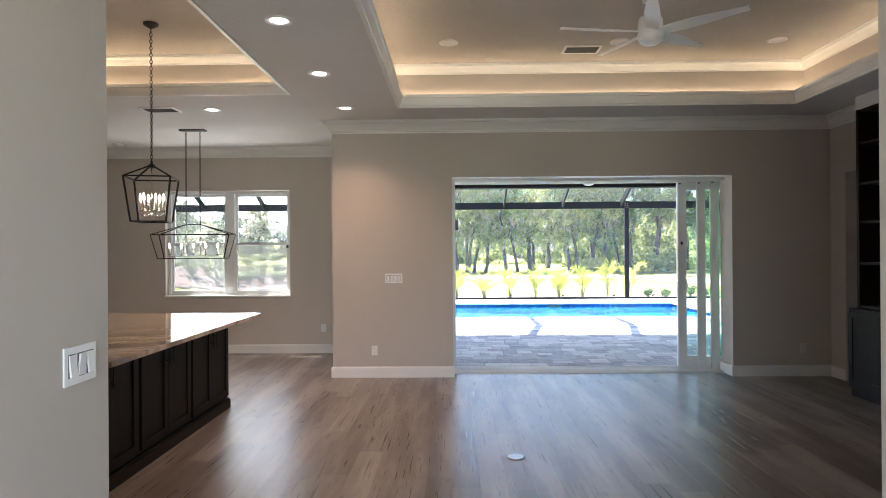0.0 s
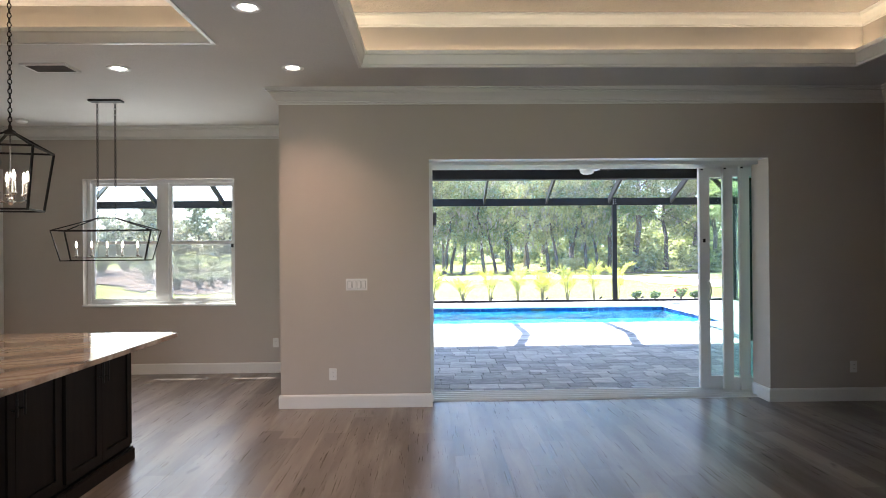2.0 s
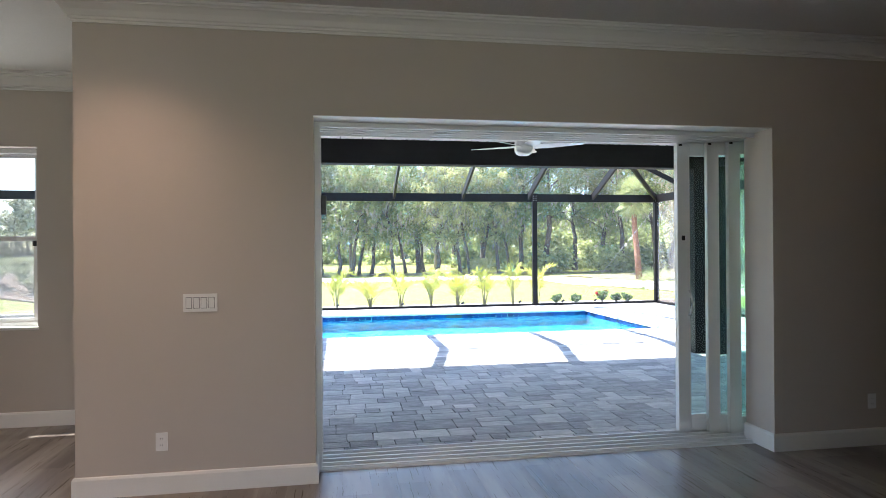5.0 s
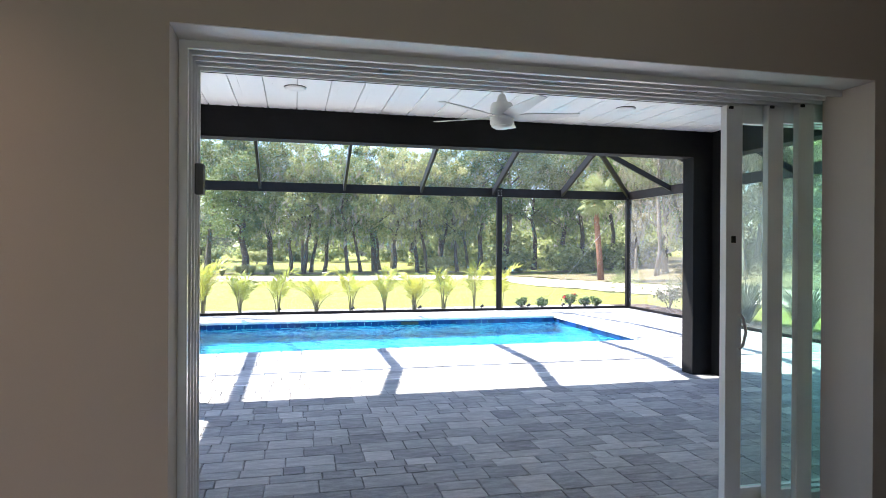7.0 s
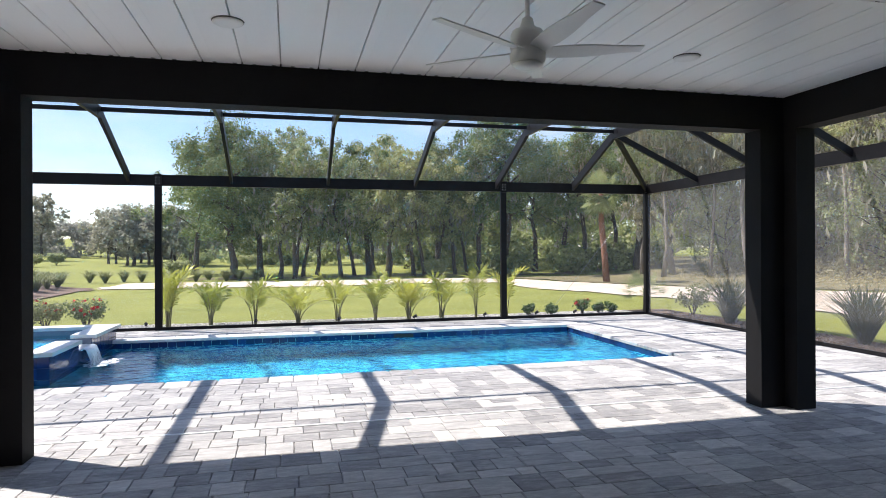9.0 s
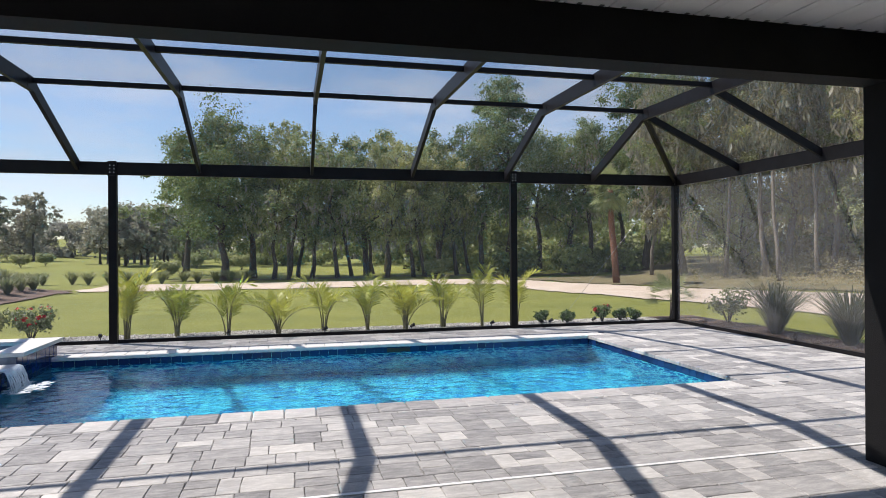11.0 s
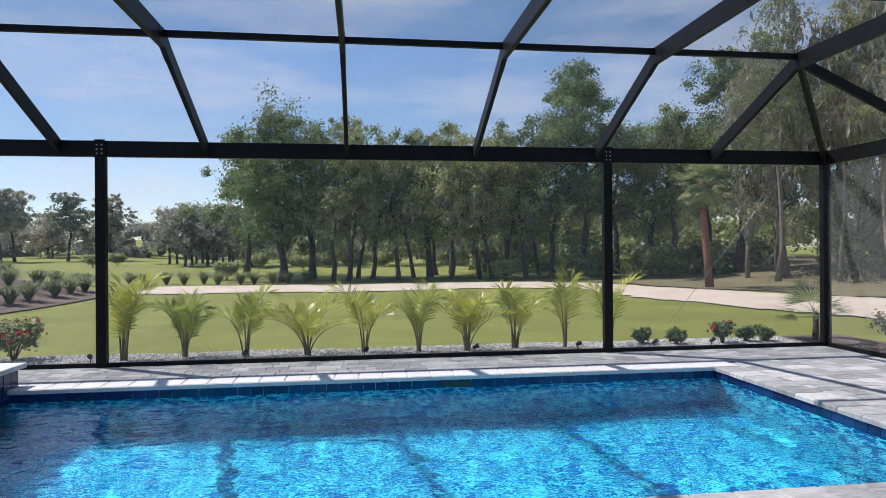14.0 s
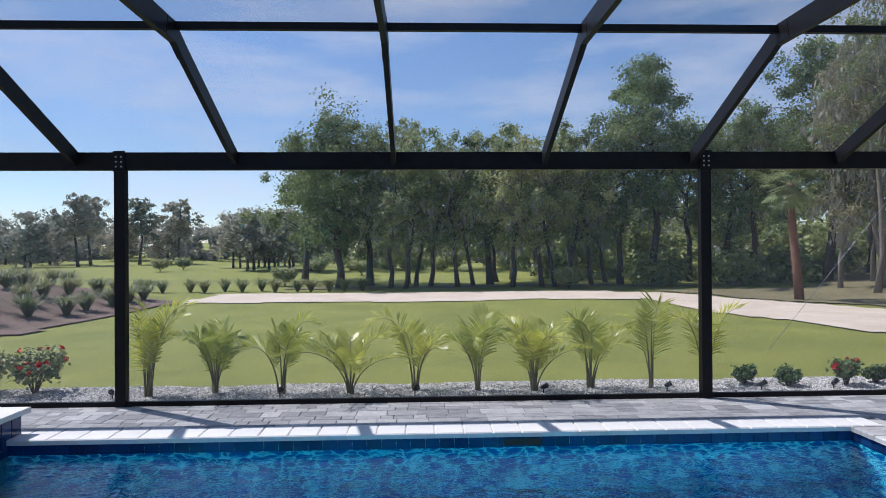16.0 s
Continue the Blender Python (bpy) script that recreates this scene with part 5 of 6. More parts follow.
# ---- trees ----
def leaf_cards(name, centres, sigmas, count, size, material, rng, droop=0.0, long=1.0):
    """Many small four-cornered leaves in flattened clumps about the centres, facing outwards and up."""
    c = np.array(centres)
    pick = rng.integers(0, len(c), count)
    way = rng.normal(size=(count, 3))
    way /= np.linalg.norm(way, axis=1)[:, None]
    far = rng.random(count)[:, None] ** 0.42 * (1 + 0.28 * rng.normal(size=(count, 1)))
    pos = c[pick] + way * far * np.array(sigmas)[pick][:, None] * np.array([1.0, 1.0, 0.85])
    n = way * 0.9 + np.array([0.0, 0.0, 0.45]) + rng.normal(size=(count, 3)) * 0.55
    n /= np.linalg.norm(n, axis=1)[:, None]
    a = rng.normal(size=(count, 3))
    a[:, 2] -= droop
    if droop == 0.0:
        a -= n * np.sum(a * n, 1)[:, None]
    a /= np.linalg.norm(a, axis=1)[:, None]
    s = np.cross(a, n)
    s /= np.linalg.norm(s, axis=1)[:, None]
    n = np.cross(s, a)
    L = size * (0.6 + 0.8 * rng.random(count))[:, None] * long
    W = size * 0.42 * (0.6 + 0.8 * rng.random(count))[:, None]
    v = np.stack([pos - a * L / 2, pos + s * W + n * W * 0.25, pos + a * L / 2, pos - s * W + n * W * 0.25], 1).reshape(-1, 3)
    f = np.arange(count * 4).reshape(-1, 4)
    me = bpy.data.meshes.new(name)
    me.from_pydata(v.tolist(), [], f.tolist())
    me.materials.append(material)
    return me


def tree(kind, seed, h, r, base, width, leaves, size, leafmat, bark, lean=0.0, stems=1, moss=0, label=""):
    rng = np.random.default_rng(seed)
    T = thing("tree", label, "tree", "trees on the golf course")
    b = bmesh.new()
    centres, sig = [], []
    for s in range(stems):
        off = Vector((rng.uniform(-1, 1), rng.uniform(-1, 1), 0)) * (0.5 * (stems > 1))
        bend = Vector((lean + rng.uniform(-0.08, 0.08), rng.uniform(-0.08, 0.08), 0))
        hh = h * (1 if s == 0 else rng.uniform(0.75, 0.95)) * (0.93 if kind != "pine" else 0.97)
        pts, rad = [], []
        for i in range(8):
            u = i / 7
            wob = Vector((rng.normal(), rng.normal(), 0)) * 0.09 * h * 0.12 * (i > 0)
            pts.append(off + bend * hh * u * (1 - 0.35 * u) + wob + Vector((0, 0, -0.25 + (hh + 0.25) * u)))
            rad.append(r * (1.25 if i == 0 else 1) * (1 - 0.88 * u) / (1 + 0.25 * (stems - 1)))
        tube(b, pts, rad, 8)
        nl = int(rng.integers(10, 14)) + (9 if h > 12 else 0) if kind != "pine" else 16
        for k in range(nl):
            u = base + (1 - base) * (k + 0.4 * rng.random()) / nl
            q = u * 7
            i = min(int(q), 6)
            p = pts[i].lerp(pts[i + 1], q - i)
            a = k * 2.4 + rng.uniform(-0.5, 0.5)
            rel = (u - base) / (1 - base)
            prof = math.sin(math.pi * min(0.22 + rel * 0.75, 1.0)) ** 0.7 if kind != "pine" else 0.55 + 0.5 * math.sin(math.pi * min(rel * 0.8 + 0.15, 1))
            ln = width * prof * rng.uniform(0.65, 1.1)
            rise = rng.uniform(0.25, 0.7) if kind != "pine" else rng.uniform(-0.05, 0.35)
            e = p + Vector((math.cos(a), math.sin(a), rise)) * ln
            m = p.lerp(e, 0.5) + Vector((rng.normal() * 0.12, rng.normal() * 0.12, 0.08 * ln))
            tube(b, [p, m, e], [max(r * 0.32 * (1 - 0.6 * rel), 0.03), max(r * 0.2 * (1 - 0.6 * rel), 0.02), 0.012], 5, False)
            for w in (0.45, 0.72, 1.0):
                c = p.lerp(e, w) + Vector((rng.normal(), rng.normal(), rng.normal())) * 0.28
                for q2 in range(3):
                    centres.append(c + Vector((rng.normal(), rng.normal(), rng.normal() * 0.7)) * width * 0.19)
                    sig.append(width * rng.uniform(0.11, 0.26))
        centres.append(pts[-1])
        sig.append(width * 0.3)
    part("trunk", b, bark, T)
    part("crown", leaf_cards("crown", centres, sig, int(leaves * 0.95), size * 0.88, leafmat, rng), None, T)
    if moss:
        part("moss", leaf_cards("moss", [c - Vector((0, 0, 0.5)) for c in centres], [g * 1.1 for g in sig], moss, 0.16, MOSS, rng, 3.5, 3.2), None, T, "grey hanging moss")
    return T


def spot(px, y):
    """The x of a thing at depth y on the sight line px from the end of the walk."""
    d = y - 12.7
    return 2.3 + d * ((px - 784) / 1102 + 0.036)


def stand(T, places, first=True):
    rng = random.Random(len(places) * 7 + int(T["seed"]))
    for i, (x, y) in enumerate(places):
        m = pose(x, y, gh(x, y), 0, 0, rng.uniform(0, 360))
        if i == 0:
            T.matrix_basis = m
        else:
            copy_thing(T, m)


def grove(T, seed, places):
    T["seed"] = seed
    stand(T, places)
    for o in [o for o in bpy.data.objects if "seed" in o.keys()]:
        del o["seed"]


OAK = "broad dark green live oak on the grass"
grove(tree("oak", 3, 10.6, 0.30, 0.30, 3.6, 26000, 0.18, OAKLEAF, BARK, 0.02, 2, label=OAK), 1, [(spot(600, 50), 50.0)])
grove(tree("oak", 4, 9.6, 0.24, 0.32, 3.0, 13500, 0.18, OAKLEAF, BARK, 0.05, 1, label=OAK), 2, [(spot(655, 52), 52.0), (spot(868, 51), 51.0), (spot(1010, 52), 52), (spot(540, 56), 56), (spot(945, 60), 60), (spot(1290, 52), 52.0)])
grove(tree("oak", 5, 8.4, 0.15, 0.36, 2.3, 6500, 0.17, PALELEAF, BARK, -0.14, 1, 350, label="slim leaning oak with pale green leaves"), 3, [(spot(690, 49.5), 49.5), (spot(760, 50), 50.0), (spot(810, 49), 49), (spot(905, 48.5), 48.5), (spot(960, 49), 49), (spot(1050, 50), 50.0)])
grove(tree("oak", 6, 11.2, 0.16, 0.45, 2.0, 5200, 0.18, PALELEAF, PALEBARK, 0.03, 1, label="tall thin pale tree with airy foliage"), 4, [(spot(722, 53), 53.0), (spot(905, 56), 56)])
grove(tree("oak", 7, 8.0, 0.14, 0.38, 2.4, 6800, 0.17, OAKLEAF, BARK, 0.16, 1, label="slim leaning oak with dark green leaves"), 5, [(spot(716, 49), 49.0), (spot(735, 51), 51), (spot(838, 50), 50), (spot(985, 48.5), 48.5), (spot(1005, 50.5), 50.5), (spot(880, 53), 53), (spot(1075, 53), 53)])
grove(tree("oak", 8, 13.8, 0.27, 0.34, 3.3, 27000, 0.18, PINELEAF, BARK, 0.0, 1, label="tall full-crowned green oak"), 6, [(spot(1165, 50), 50.0), (spot(1480, 47), 47.0)])
grove(tree("oak", 9, 10.8, 0.22, 0.35, 2.9, 13500, 0.18, PINELEAF, BARK, 0.04, 1, 400, label="green oak with hanging moss"), 7, [(spot(1100, 51), 51.0), (spot(1225, 53), 53), (spot(1350, 50), 50.0), (spot(1420, 54), 54), (spot(1560, 50), 50)])
grove(tree("pine", 10, 14.0, 0.15, 0.42, 2.1, 10000, 0.13, PALELEAF, PALEBARK, 0.02, 1, 900, label="tall pale-barked tree with hanging moss"), 8, [(25.2, 35.6), (24.6, 26.5), (27.0, 30.5), (26.6, 23.0), (28.0, 34.5), (25.8, 19.0), (28.0, 15.0), (26.4, 12.0), (30.5, 24.0), (31.0, 19.0), (22.8, 40.0), (29.5, 27.5)])
grove(tree("oak", 11, 11.5, 0.20, 0.30, 2.9, 15000, 0.13, WOODLEAF, PALEBARK, 0.05, 1, 1500, label="mossy woodland oak with dry olive foliage"), 9, [(27.5, 37.0), (24.5, 41.5), (30.0, 29.0), (33.0, 24.0), (28.0, 41.0), (31.0, 15.0), (33.0, 33.0), (29.5, 10.0), (31.5, 37.5), (29.5, 20.5), (36.0, 22.0), (35.0, 40.0)])
grove(tree("oak", 12, 6.2, 0.13, 0.18, 2.4, 12000, 0.12, PALELEAF, BARK, 0.0, 2, 200, label="low woodland tree with pale green leaves"), 10, [(26.8, 28.6), (28.5, 17.5), (25.5, 38.5), (28.2, 25.8), (30.0, 36.0), (27.5, 13.0), (34.0, 27.0)])
# distant trees across the course
grove(tree("pine", 16, 12.5, 0.11, 0.55, 1.5, 3000, 0.13, WOODLEAF, PALEBARK, 0.02, 1, 900, label="slim pale trunk with sparse high foliage"), 14, [(25.0, 29.3), (25.9, 33.2), (24.9, 22.4), (27.4, 27.2), (26.2, 16.6), (26.9, 35.9), (24.4, 37.8), (28.6, 22.0), (25.4, 14.0), (27.6, 18.8), (24.0, 33.5), (29.2, 31.5), (26.3, 25.4), (24.8, 19.9), (23.2, 43.0), (26.0, 44.5)])
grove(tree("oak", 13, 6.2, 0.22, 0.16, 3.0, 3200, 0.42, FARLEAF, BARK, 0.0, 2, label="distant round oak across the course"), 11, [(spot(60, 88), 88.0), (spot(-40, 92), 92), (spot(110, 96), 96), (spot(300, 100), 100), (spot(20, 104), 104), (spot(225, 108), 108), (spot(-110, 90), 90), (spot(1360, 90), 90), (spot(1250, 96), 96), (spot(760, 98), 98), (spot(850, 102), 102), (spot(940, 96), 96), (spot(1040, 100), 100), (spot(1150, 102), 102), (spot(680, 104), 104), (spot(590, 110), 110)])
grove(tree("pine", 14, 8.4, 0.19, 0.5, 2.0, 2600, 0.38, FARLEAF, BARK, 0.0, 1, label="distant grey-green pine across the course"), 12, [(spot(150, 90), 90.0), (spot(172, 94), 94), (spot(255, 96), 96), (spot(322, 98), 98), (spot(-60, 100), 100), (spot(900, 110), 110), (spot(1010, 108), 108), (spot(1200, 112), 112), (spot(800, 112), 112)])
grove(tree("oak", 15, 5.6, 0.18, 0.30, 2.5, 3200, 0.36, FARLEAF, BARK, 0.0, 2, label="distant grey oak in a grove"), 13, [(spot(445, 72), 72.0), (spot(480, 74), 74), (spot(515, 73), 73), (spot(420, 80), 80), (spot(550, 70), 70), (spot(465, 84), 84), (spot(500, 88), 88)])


def thicket(name, seed, boxes, count, size, material, label):
    rng = np.random.default_rng(seed)
    cs, sg = [], []
    for x0, x1, y0, y1, z0, z1, n in boxes:
        for _ in range(n):
            x, y = rng.uniform(x0, x1), rng.uniform(y0, y1)
            cs.append((x, y, gh(x, y) + rng.uniform(z0, z1)))
            sg.append(rng.uniform(0.6, 1.5))
    return tagged(new(name, leaf_cards(name, cs, sg, count, size, material, rng)), label, "woods", kind="stuff")


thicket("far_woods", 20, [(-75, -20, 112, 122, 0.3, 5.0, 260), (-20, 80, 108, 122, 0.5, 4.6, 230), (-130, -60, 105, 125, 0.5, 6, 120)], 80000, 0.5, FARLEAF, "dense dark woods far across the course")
thicket("grove_backing", 23, [(-5, 44, 66, 76, 0.3, 5.5, 190), (10, 24, 56, 64, 0.2, 4.5, 60), (30, 46, 56, 64, 0.2, 4.5, 50), (16, 30, 47, 56, 0.1, 1.4, 36)], 60000, 0.34, OAKLEAF, "dark green woods behind the grove")
thicket("woods_edge", 21, [(28, 40, 8, 46, 0.2, 1.8, 130), (36, 48, 6, 50, 1, 9.5, 300), (40, 52, 40, 62, 1, 8, 120)], 80000, 0.24, WOODLEAF, "dense undergrowth at the edge of the woods")
thicket("brush", 22, [(-10, 6, 76, 84, 0.1, 1.2, 36)], 6000, 0.26, PALELEAF, "pale green low brush under the trees")
thicket("undergrowth", 24, [(25.5, 31, 12, 40, 0.0, 0.7, 80), (22.5, 26, 18, 38, -0.3, 0.1, 36)], 42000, 0.085, WOODLEAF, "low olive undergrowth beside the sandy track")

# cabbage palm with a rusty trunk
cp = thing("cabbage_palm", "cabbage palm with a rusty brown trunk", "palm tree", at=(spot(1418, 38), 38.0, gh(spot(1418, 38), 38.0)))
b = bmesh.new()
tube(b, [(0.25, 0, -0.2), (0.12, 0, 1.5), (-0.05, 0, 3.2), (-0.1, 0, 4.9)], [0.20, 0.17, 0.16, 0.15], 12)
part("trunk", b, REDBARK, cp)
rng = np.random.default_rng(31)
vs, fs = [], []
for k in range(48):
    a, el = rng.uniform(0, 2 * math.pi), rng.uniform(-1.25, 1.1)
    d = Vector((math.cos(a) * math.cos(el), math.sin(a) * math.cos(el), math.sin(el)))
    hub = Vector((-0.1, 0, 4.95)) + d * 0.75
    side = d.cross(Vector((0, 0, 1))).normalized()
    up = side.cross(d)
    i0 = len(vs)
    vs += [Vector((-0.1, 0, 4.9)), Vector((-0.1, 0, 4.94)), hub]
    fs.append((i0, i0 + 1, i0 + 2))
    for j in range(13):
        t = -1.2 + 2.4 * j / 12
        tip = hub + (d * math.cos(t) + side * math.sin(t)) * 0.75 - Vector((0, 0, 0.25 * abs(t)))
        w = (side * math.cos(t) - d * math.sin(t)) * 0.035
        i0 = len(vs)
        vs += [hub, hub.lerp(tip, 0.5) + w, tip, hub.lerp(tip, 0.5) - w]
        fs.append((i0, i0 + 1, i0 + 2, i0 + 3))
me = bpy.data.meshes.new("fronds")
me.from_pydata([tuple(v) for v in vs], [], fs)
me.materials.append(PALELEAF)
part("fronds", me, None, cp)


# ---- planting beds ----
def areca(seed, h, fronds, wide, lean, label):
    """A young palm: a tuft of slim canes whose arching fronds carry two combs of narrow leaflets."""
    rng = random.Random(seed)
    P = thing("areca_palm", label, "palm", "areca palms along the screen")
    b = bmesh.new()
    vs, fs = [], []
    for s in range(fronds):
        a = 2 * math.pi * (s + rng.uniform(-0.3, 0.3)) / fronds
        out = Vector((math.cos(a), 0.75 * math.sin(a), 0))
        r0 = out * rng.uniform(0.01, 0.05)
        spread = wide * 1.3 * rng.uniform(0.35, 1.1)
        hh = h * (rng.uniform(0.62, 0.92) if s else 1.0)
        arch = rng.uniform(1.45, 2.15)
        pts = []
        for i in range(11):
            u = i / 10
            z = hh * math.sin(u * arch) / math.sin(min(arch, 1.57))
            pts.append(r0 + out * spread * u ** 1.7 + Vector((lean * u * u, 0, z)))
        tube(b, pts, [0.016, 0.013, 0.011, 0.009, 0.008, 0.006, 0.005, 0.004, 0.003, 0.002, 0.002], 5, False)
        twist = rng.uniform(-0.5, 0.5)
        for j in range(30):
            v = j / 29
            q = (0.28 + 0.72 * v) * 10
            i = min(int(q), 9)
            p = pts[i].lerp(pts[i + 1], q - i)
            d = (pts[i + 1] - pts[i]).normalized()
            side = d.cross(Vector((0, 0, 1)))
            side = side.normalized() if side.length > 0.01 else Vector((-out.y, out.x, 0))
            up = side.cross(d)
            side, up = side * math.cos(twist) + up * math.sin(twist), up * math.cos(twist) - side * math.sin(twist)
            ln = (0.19 + 0.16 * h) * (0.55 + 0.6 * math.sin(math.pi * min(0.2 + 0.7 * v, 1.0)) - 0.25 * v) * rng.uniform(0.85, 1.1)
            for sg in (-1, 1):
                if rng.random() < 0.05:
                    continue
                way = (side * sg * (0.85 - 0.35 * v) + d * (0.5 + 0.4 * v) + up * 0.38).normalized()
                m = p + way * ln * 0.5
                e = p + way * ln - Vector((0, 0, ln * rng.uniform(0.05, 0.22)))
                w = d * 0.0115
                k = len(vs)
                vs += [p, m + w, e, m - w]
                fs.append((k, k + 1, k + 2, k + 3))
    part("canes", b, CANE, P)
    me = bpy.data.meshes.new("fronds")
    me.from_pydata([tuple(v) for v in vs], [], fs)
    me.materials.append(PALMLEAF)
    part("fronds", me, None, P)
    return P


BEDZ = -0.085
AREC = "small yellow-green areca palm in the gravel bed"
for i, (x, h, n, wide, lean, turn, lab) in enumerate((
        (-1.35, 1.22, 8, 0.26, 0.18, 10, "tall narrow yellow-green areca palm beside a post"), (-0.51, 0.92, 8, 0.62, 0.0, 80, AREC), (0.40, 0.98, 6, 0.50, 0.0, 15, AREC),
        (1.33, 0.82, 9, 0.72, 0.0, 5, "low spreading areca palm in the gravel bed"), (2.21, 1.0, 6, 0.56, -0.04, 170, AREC), (3.05, 1.02, 7, 0.46, 0.04, 60, AREC),
        (3.83, 0.92, 11, 0.60, 0.0, 120, "dense areca palm with drooping lower fronds"), (4.64, 0.96, 6, 0.46, 0.0, 200, AREC), (5.46, 1.12, 4, 0.36, -0.04, 20, "thin areca palm with few fronds"),
        (6.20, 1.10, 4, 0.50, -0.05, 0, "thin areca palm with few fronds"))):
    areca(i + 1, h, n, wide, lean, lab).matrix_basis = pose(x, 21.2 + 0.07 * ((i * 5) % 3 - 1), BEDZ, 0, 0, turn if n < 5 else turn % 360)


def bush(seed, r, h, leaves, material, size, label, flowers=0, cat="shrub", group="shrubs in the beds"):
    rng = np.random.default_rng(seed)
    B = thing("shrub", label, cat, group)
    b = bmesh.new()
    cs, sg = [], []
    for k in range(9):
        a = k * 2.4
        e = Vector((math.cos(a) * r * 0.75, math.sin(a) * r * 0.75, h * rng.uniform(0.55, 0.95)))
        tube(b, [(0, 0, -0.03), (e.x * 0.4, e.y * 0.4, e.z * 0.55), e], [0.012, 0.008, 0.003], 5, False)
        cs += [e, e * 0.7]
        sg += [r * 0.42, r * 0.42]
    cs.append(Vector((0, 0, h * 0.85)))
    sg.append(r * 0.4)
    part("stems", b, BARK, B)
    part("leaves", leaf_cards("leaves", cs, sg, leaves, size, material, rng), None, B)
    if flowers:
        fl = [c + Vector((rng.normal(), rng.normal(), 0.6)) * r * 0.3 for c in cs[:flowers]]
        part("flowers", leaf_cards("flowers", fl, [0.035] * len(fl), 16 * len(fl), 0.055, PETAL, rng), None, B, "red blooms")
    return B


def place(B, spots):
    for i, (x, y, t) in enumerate(spots):
        m = pose(x, y, BEDZ, 0, 0, t)
        if i == 0:
            B.matrix_basis = m
        else:
            copy_thing(B, m)


place(bush(41, 0.38, 0.58, 800, TUFT, 0.06, "red-flowering rose shrub in the gravel bed", 12), [(-3.0, 21.4, 0), (-3.75, 21.35, 130)])
place(bush(42, 0.19, 0.36, 420, SHRUB, 0.055, "small rose shrub with red blooms", 6), [(8.23, 21.2, 40)])
place(bush(43, 0.15, 0.25, 600, SHRUB, 0.055, "low rounded green shrub in the gravel bed"), [(7.40, 21.2, 0), (9.05, 21.25, 80), (8.72, 21.3, 200), (6.85, 21.35, 300)])
place(bush(44, 0.42, 0.72, 750, TUFT, 0.065, "open olive-green shrub beside the side screen"), [(10.66, 20.2, 0)])


def spiky(seed, n, h, material, label, cat="grass clump", group="spiky clumps", name="grass_clump", fine=0.009):
    rng = random.Random(seed)
    vs, fs = [], []
    for k in range(n):
        a = rng.uniform(0, 2 * math.pi)
        o = Vector((math.cos(a), math.sin(a), 0))
        s = Vector((-o.y, o.x, 0)) * fine
        sp, hh = rng.uniform(0.1, 0.95) * h, h * rng.uniform(0.65, 1.1)
        p0 = o * rng.uniform(0, 0.08) * h
        p1 = p0 + o * sp * 0.35 + Vector((0, 0, hh * 0.6))
        p2 = p0 + o * sp * 0.8 + Vector((0, 0, hh * rng.uniform(0.82, 0.95)))
        p3 = p2 + o * sp * rng.uniform(0.2, 0.5) - Vector((0, 0, hh * rng.uniform(-0.08, 0.28) * sp / h))
        i = len(vs)
        vs += [p0 - s, p0 + s, p1 + s * 0.85, p1 - s * 0.85, p2 + s * 0.6, p2 - s * 0.6, p3]
        fs += [(i, i + 1, i + 2, i + 3), (i + 3, i + 2, i + 4, i + 5), (i + 5, i + 4, i + 6)]
    G = thing(name, label, cat, group)
    me = bpy.data.meshes.new("blades")
    me.from_pydata([tuple(v) for v in vs], [], fs)
    me.materials.append(material)
    part("blades", me, None, G)
    return G


place(spiky(51, 420, 0.98, DARKTUFT, "tall spiky dark grass clump beside the side screen"), [(10.35, 18.5, 0), (10.45, 17.0, 100), (10.5, 15.4, 220), (10.5, 13.6, 20)])
# small fan palm at the corner of the cage
fp = thing("fan_palm", "small green fan palm at the corner of the screen", "palm", at=(10.0, 21.25, BEDZ))
vs, fs = [], []
rng = random.Random(61)
for k in range(22):
    a, el = rng.uniform(0, 2 * math.pi), rng.uniform(-0.3, 1.1)
    d = Vector((math.cos(a) * math.cos(el), math.sin(a) * math.cos(el), math.sin(el)))
    hub = Vector((0, 0, 0.48)) + d * 0.34
    side = d.cross(Vector((0, 0, 1))).normalized()
    i = len(vs)
    vs += [Vector((0.008, 0, 0.47)), Vector((-0.008, 0, 0.47)), hub]
    fs.append((i, i + 1, i + 2))
    for j in range(15):
        t = -1.5 + 3.0 * j / 14
        tip = hub + (d * math.cos(t) + side * math.sin(t)) * 0.42 - Vector((0, 0, 0.06 * abs(t)))
        w = (side * math.cos(t) - d * math.sin(t)) * 0.014
        i = len(vs)
        vs += [hub, hub.lerp(tip, 0.5) + w, tip, hub.lerp(tip, 0.5) - w]
        fs.append((i, i + 1, i + 2, i + 3))
me = bpy.data.meshes.new("fronds")
me.from_pydata([tuple(v) for v in vs], [], fs)
me.materials.append(PALELEAF)
part("fronds", me, None, fp)
b = bmesh.new()
tube(b, [(0, 0, -0.05), (0.01, 0, 0.25), (0, 0, 0.5)], [0.06, 0.05, 0.045], 9)
part("trunk", b, BARK, fp)

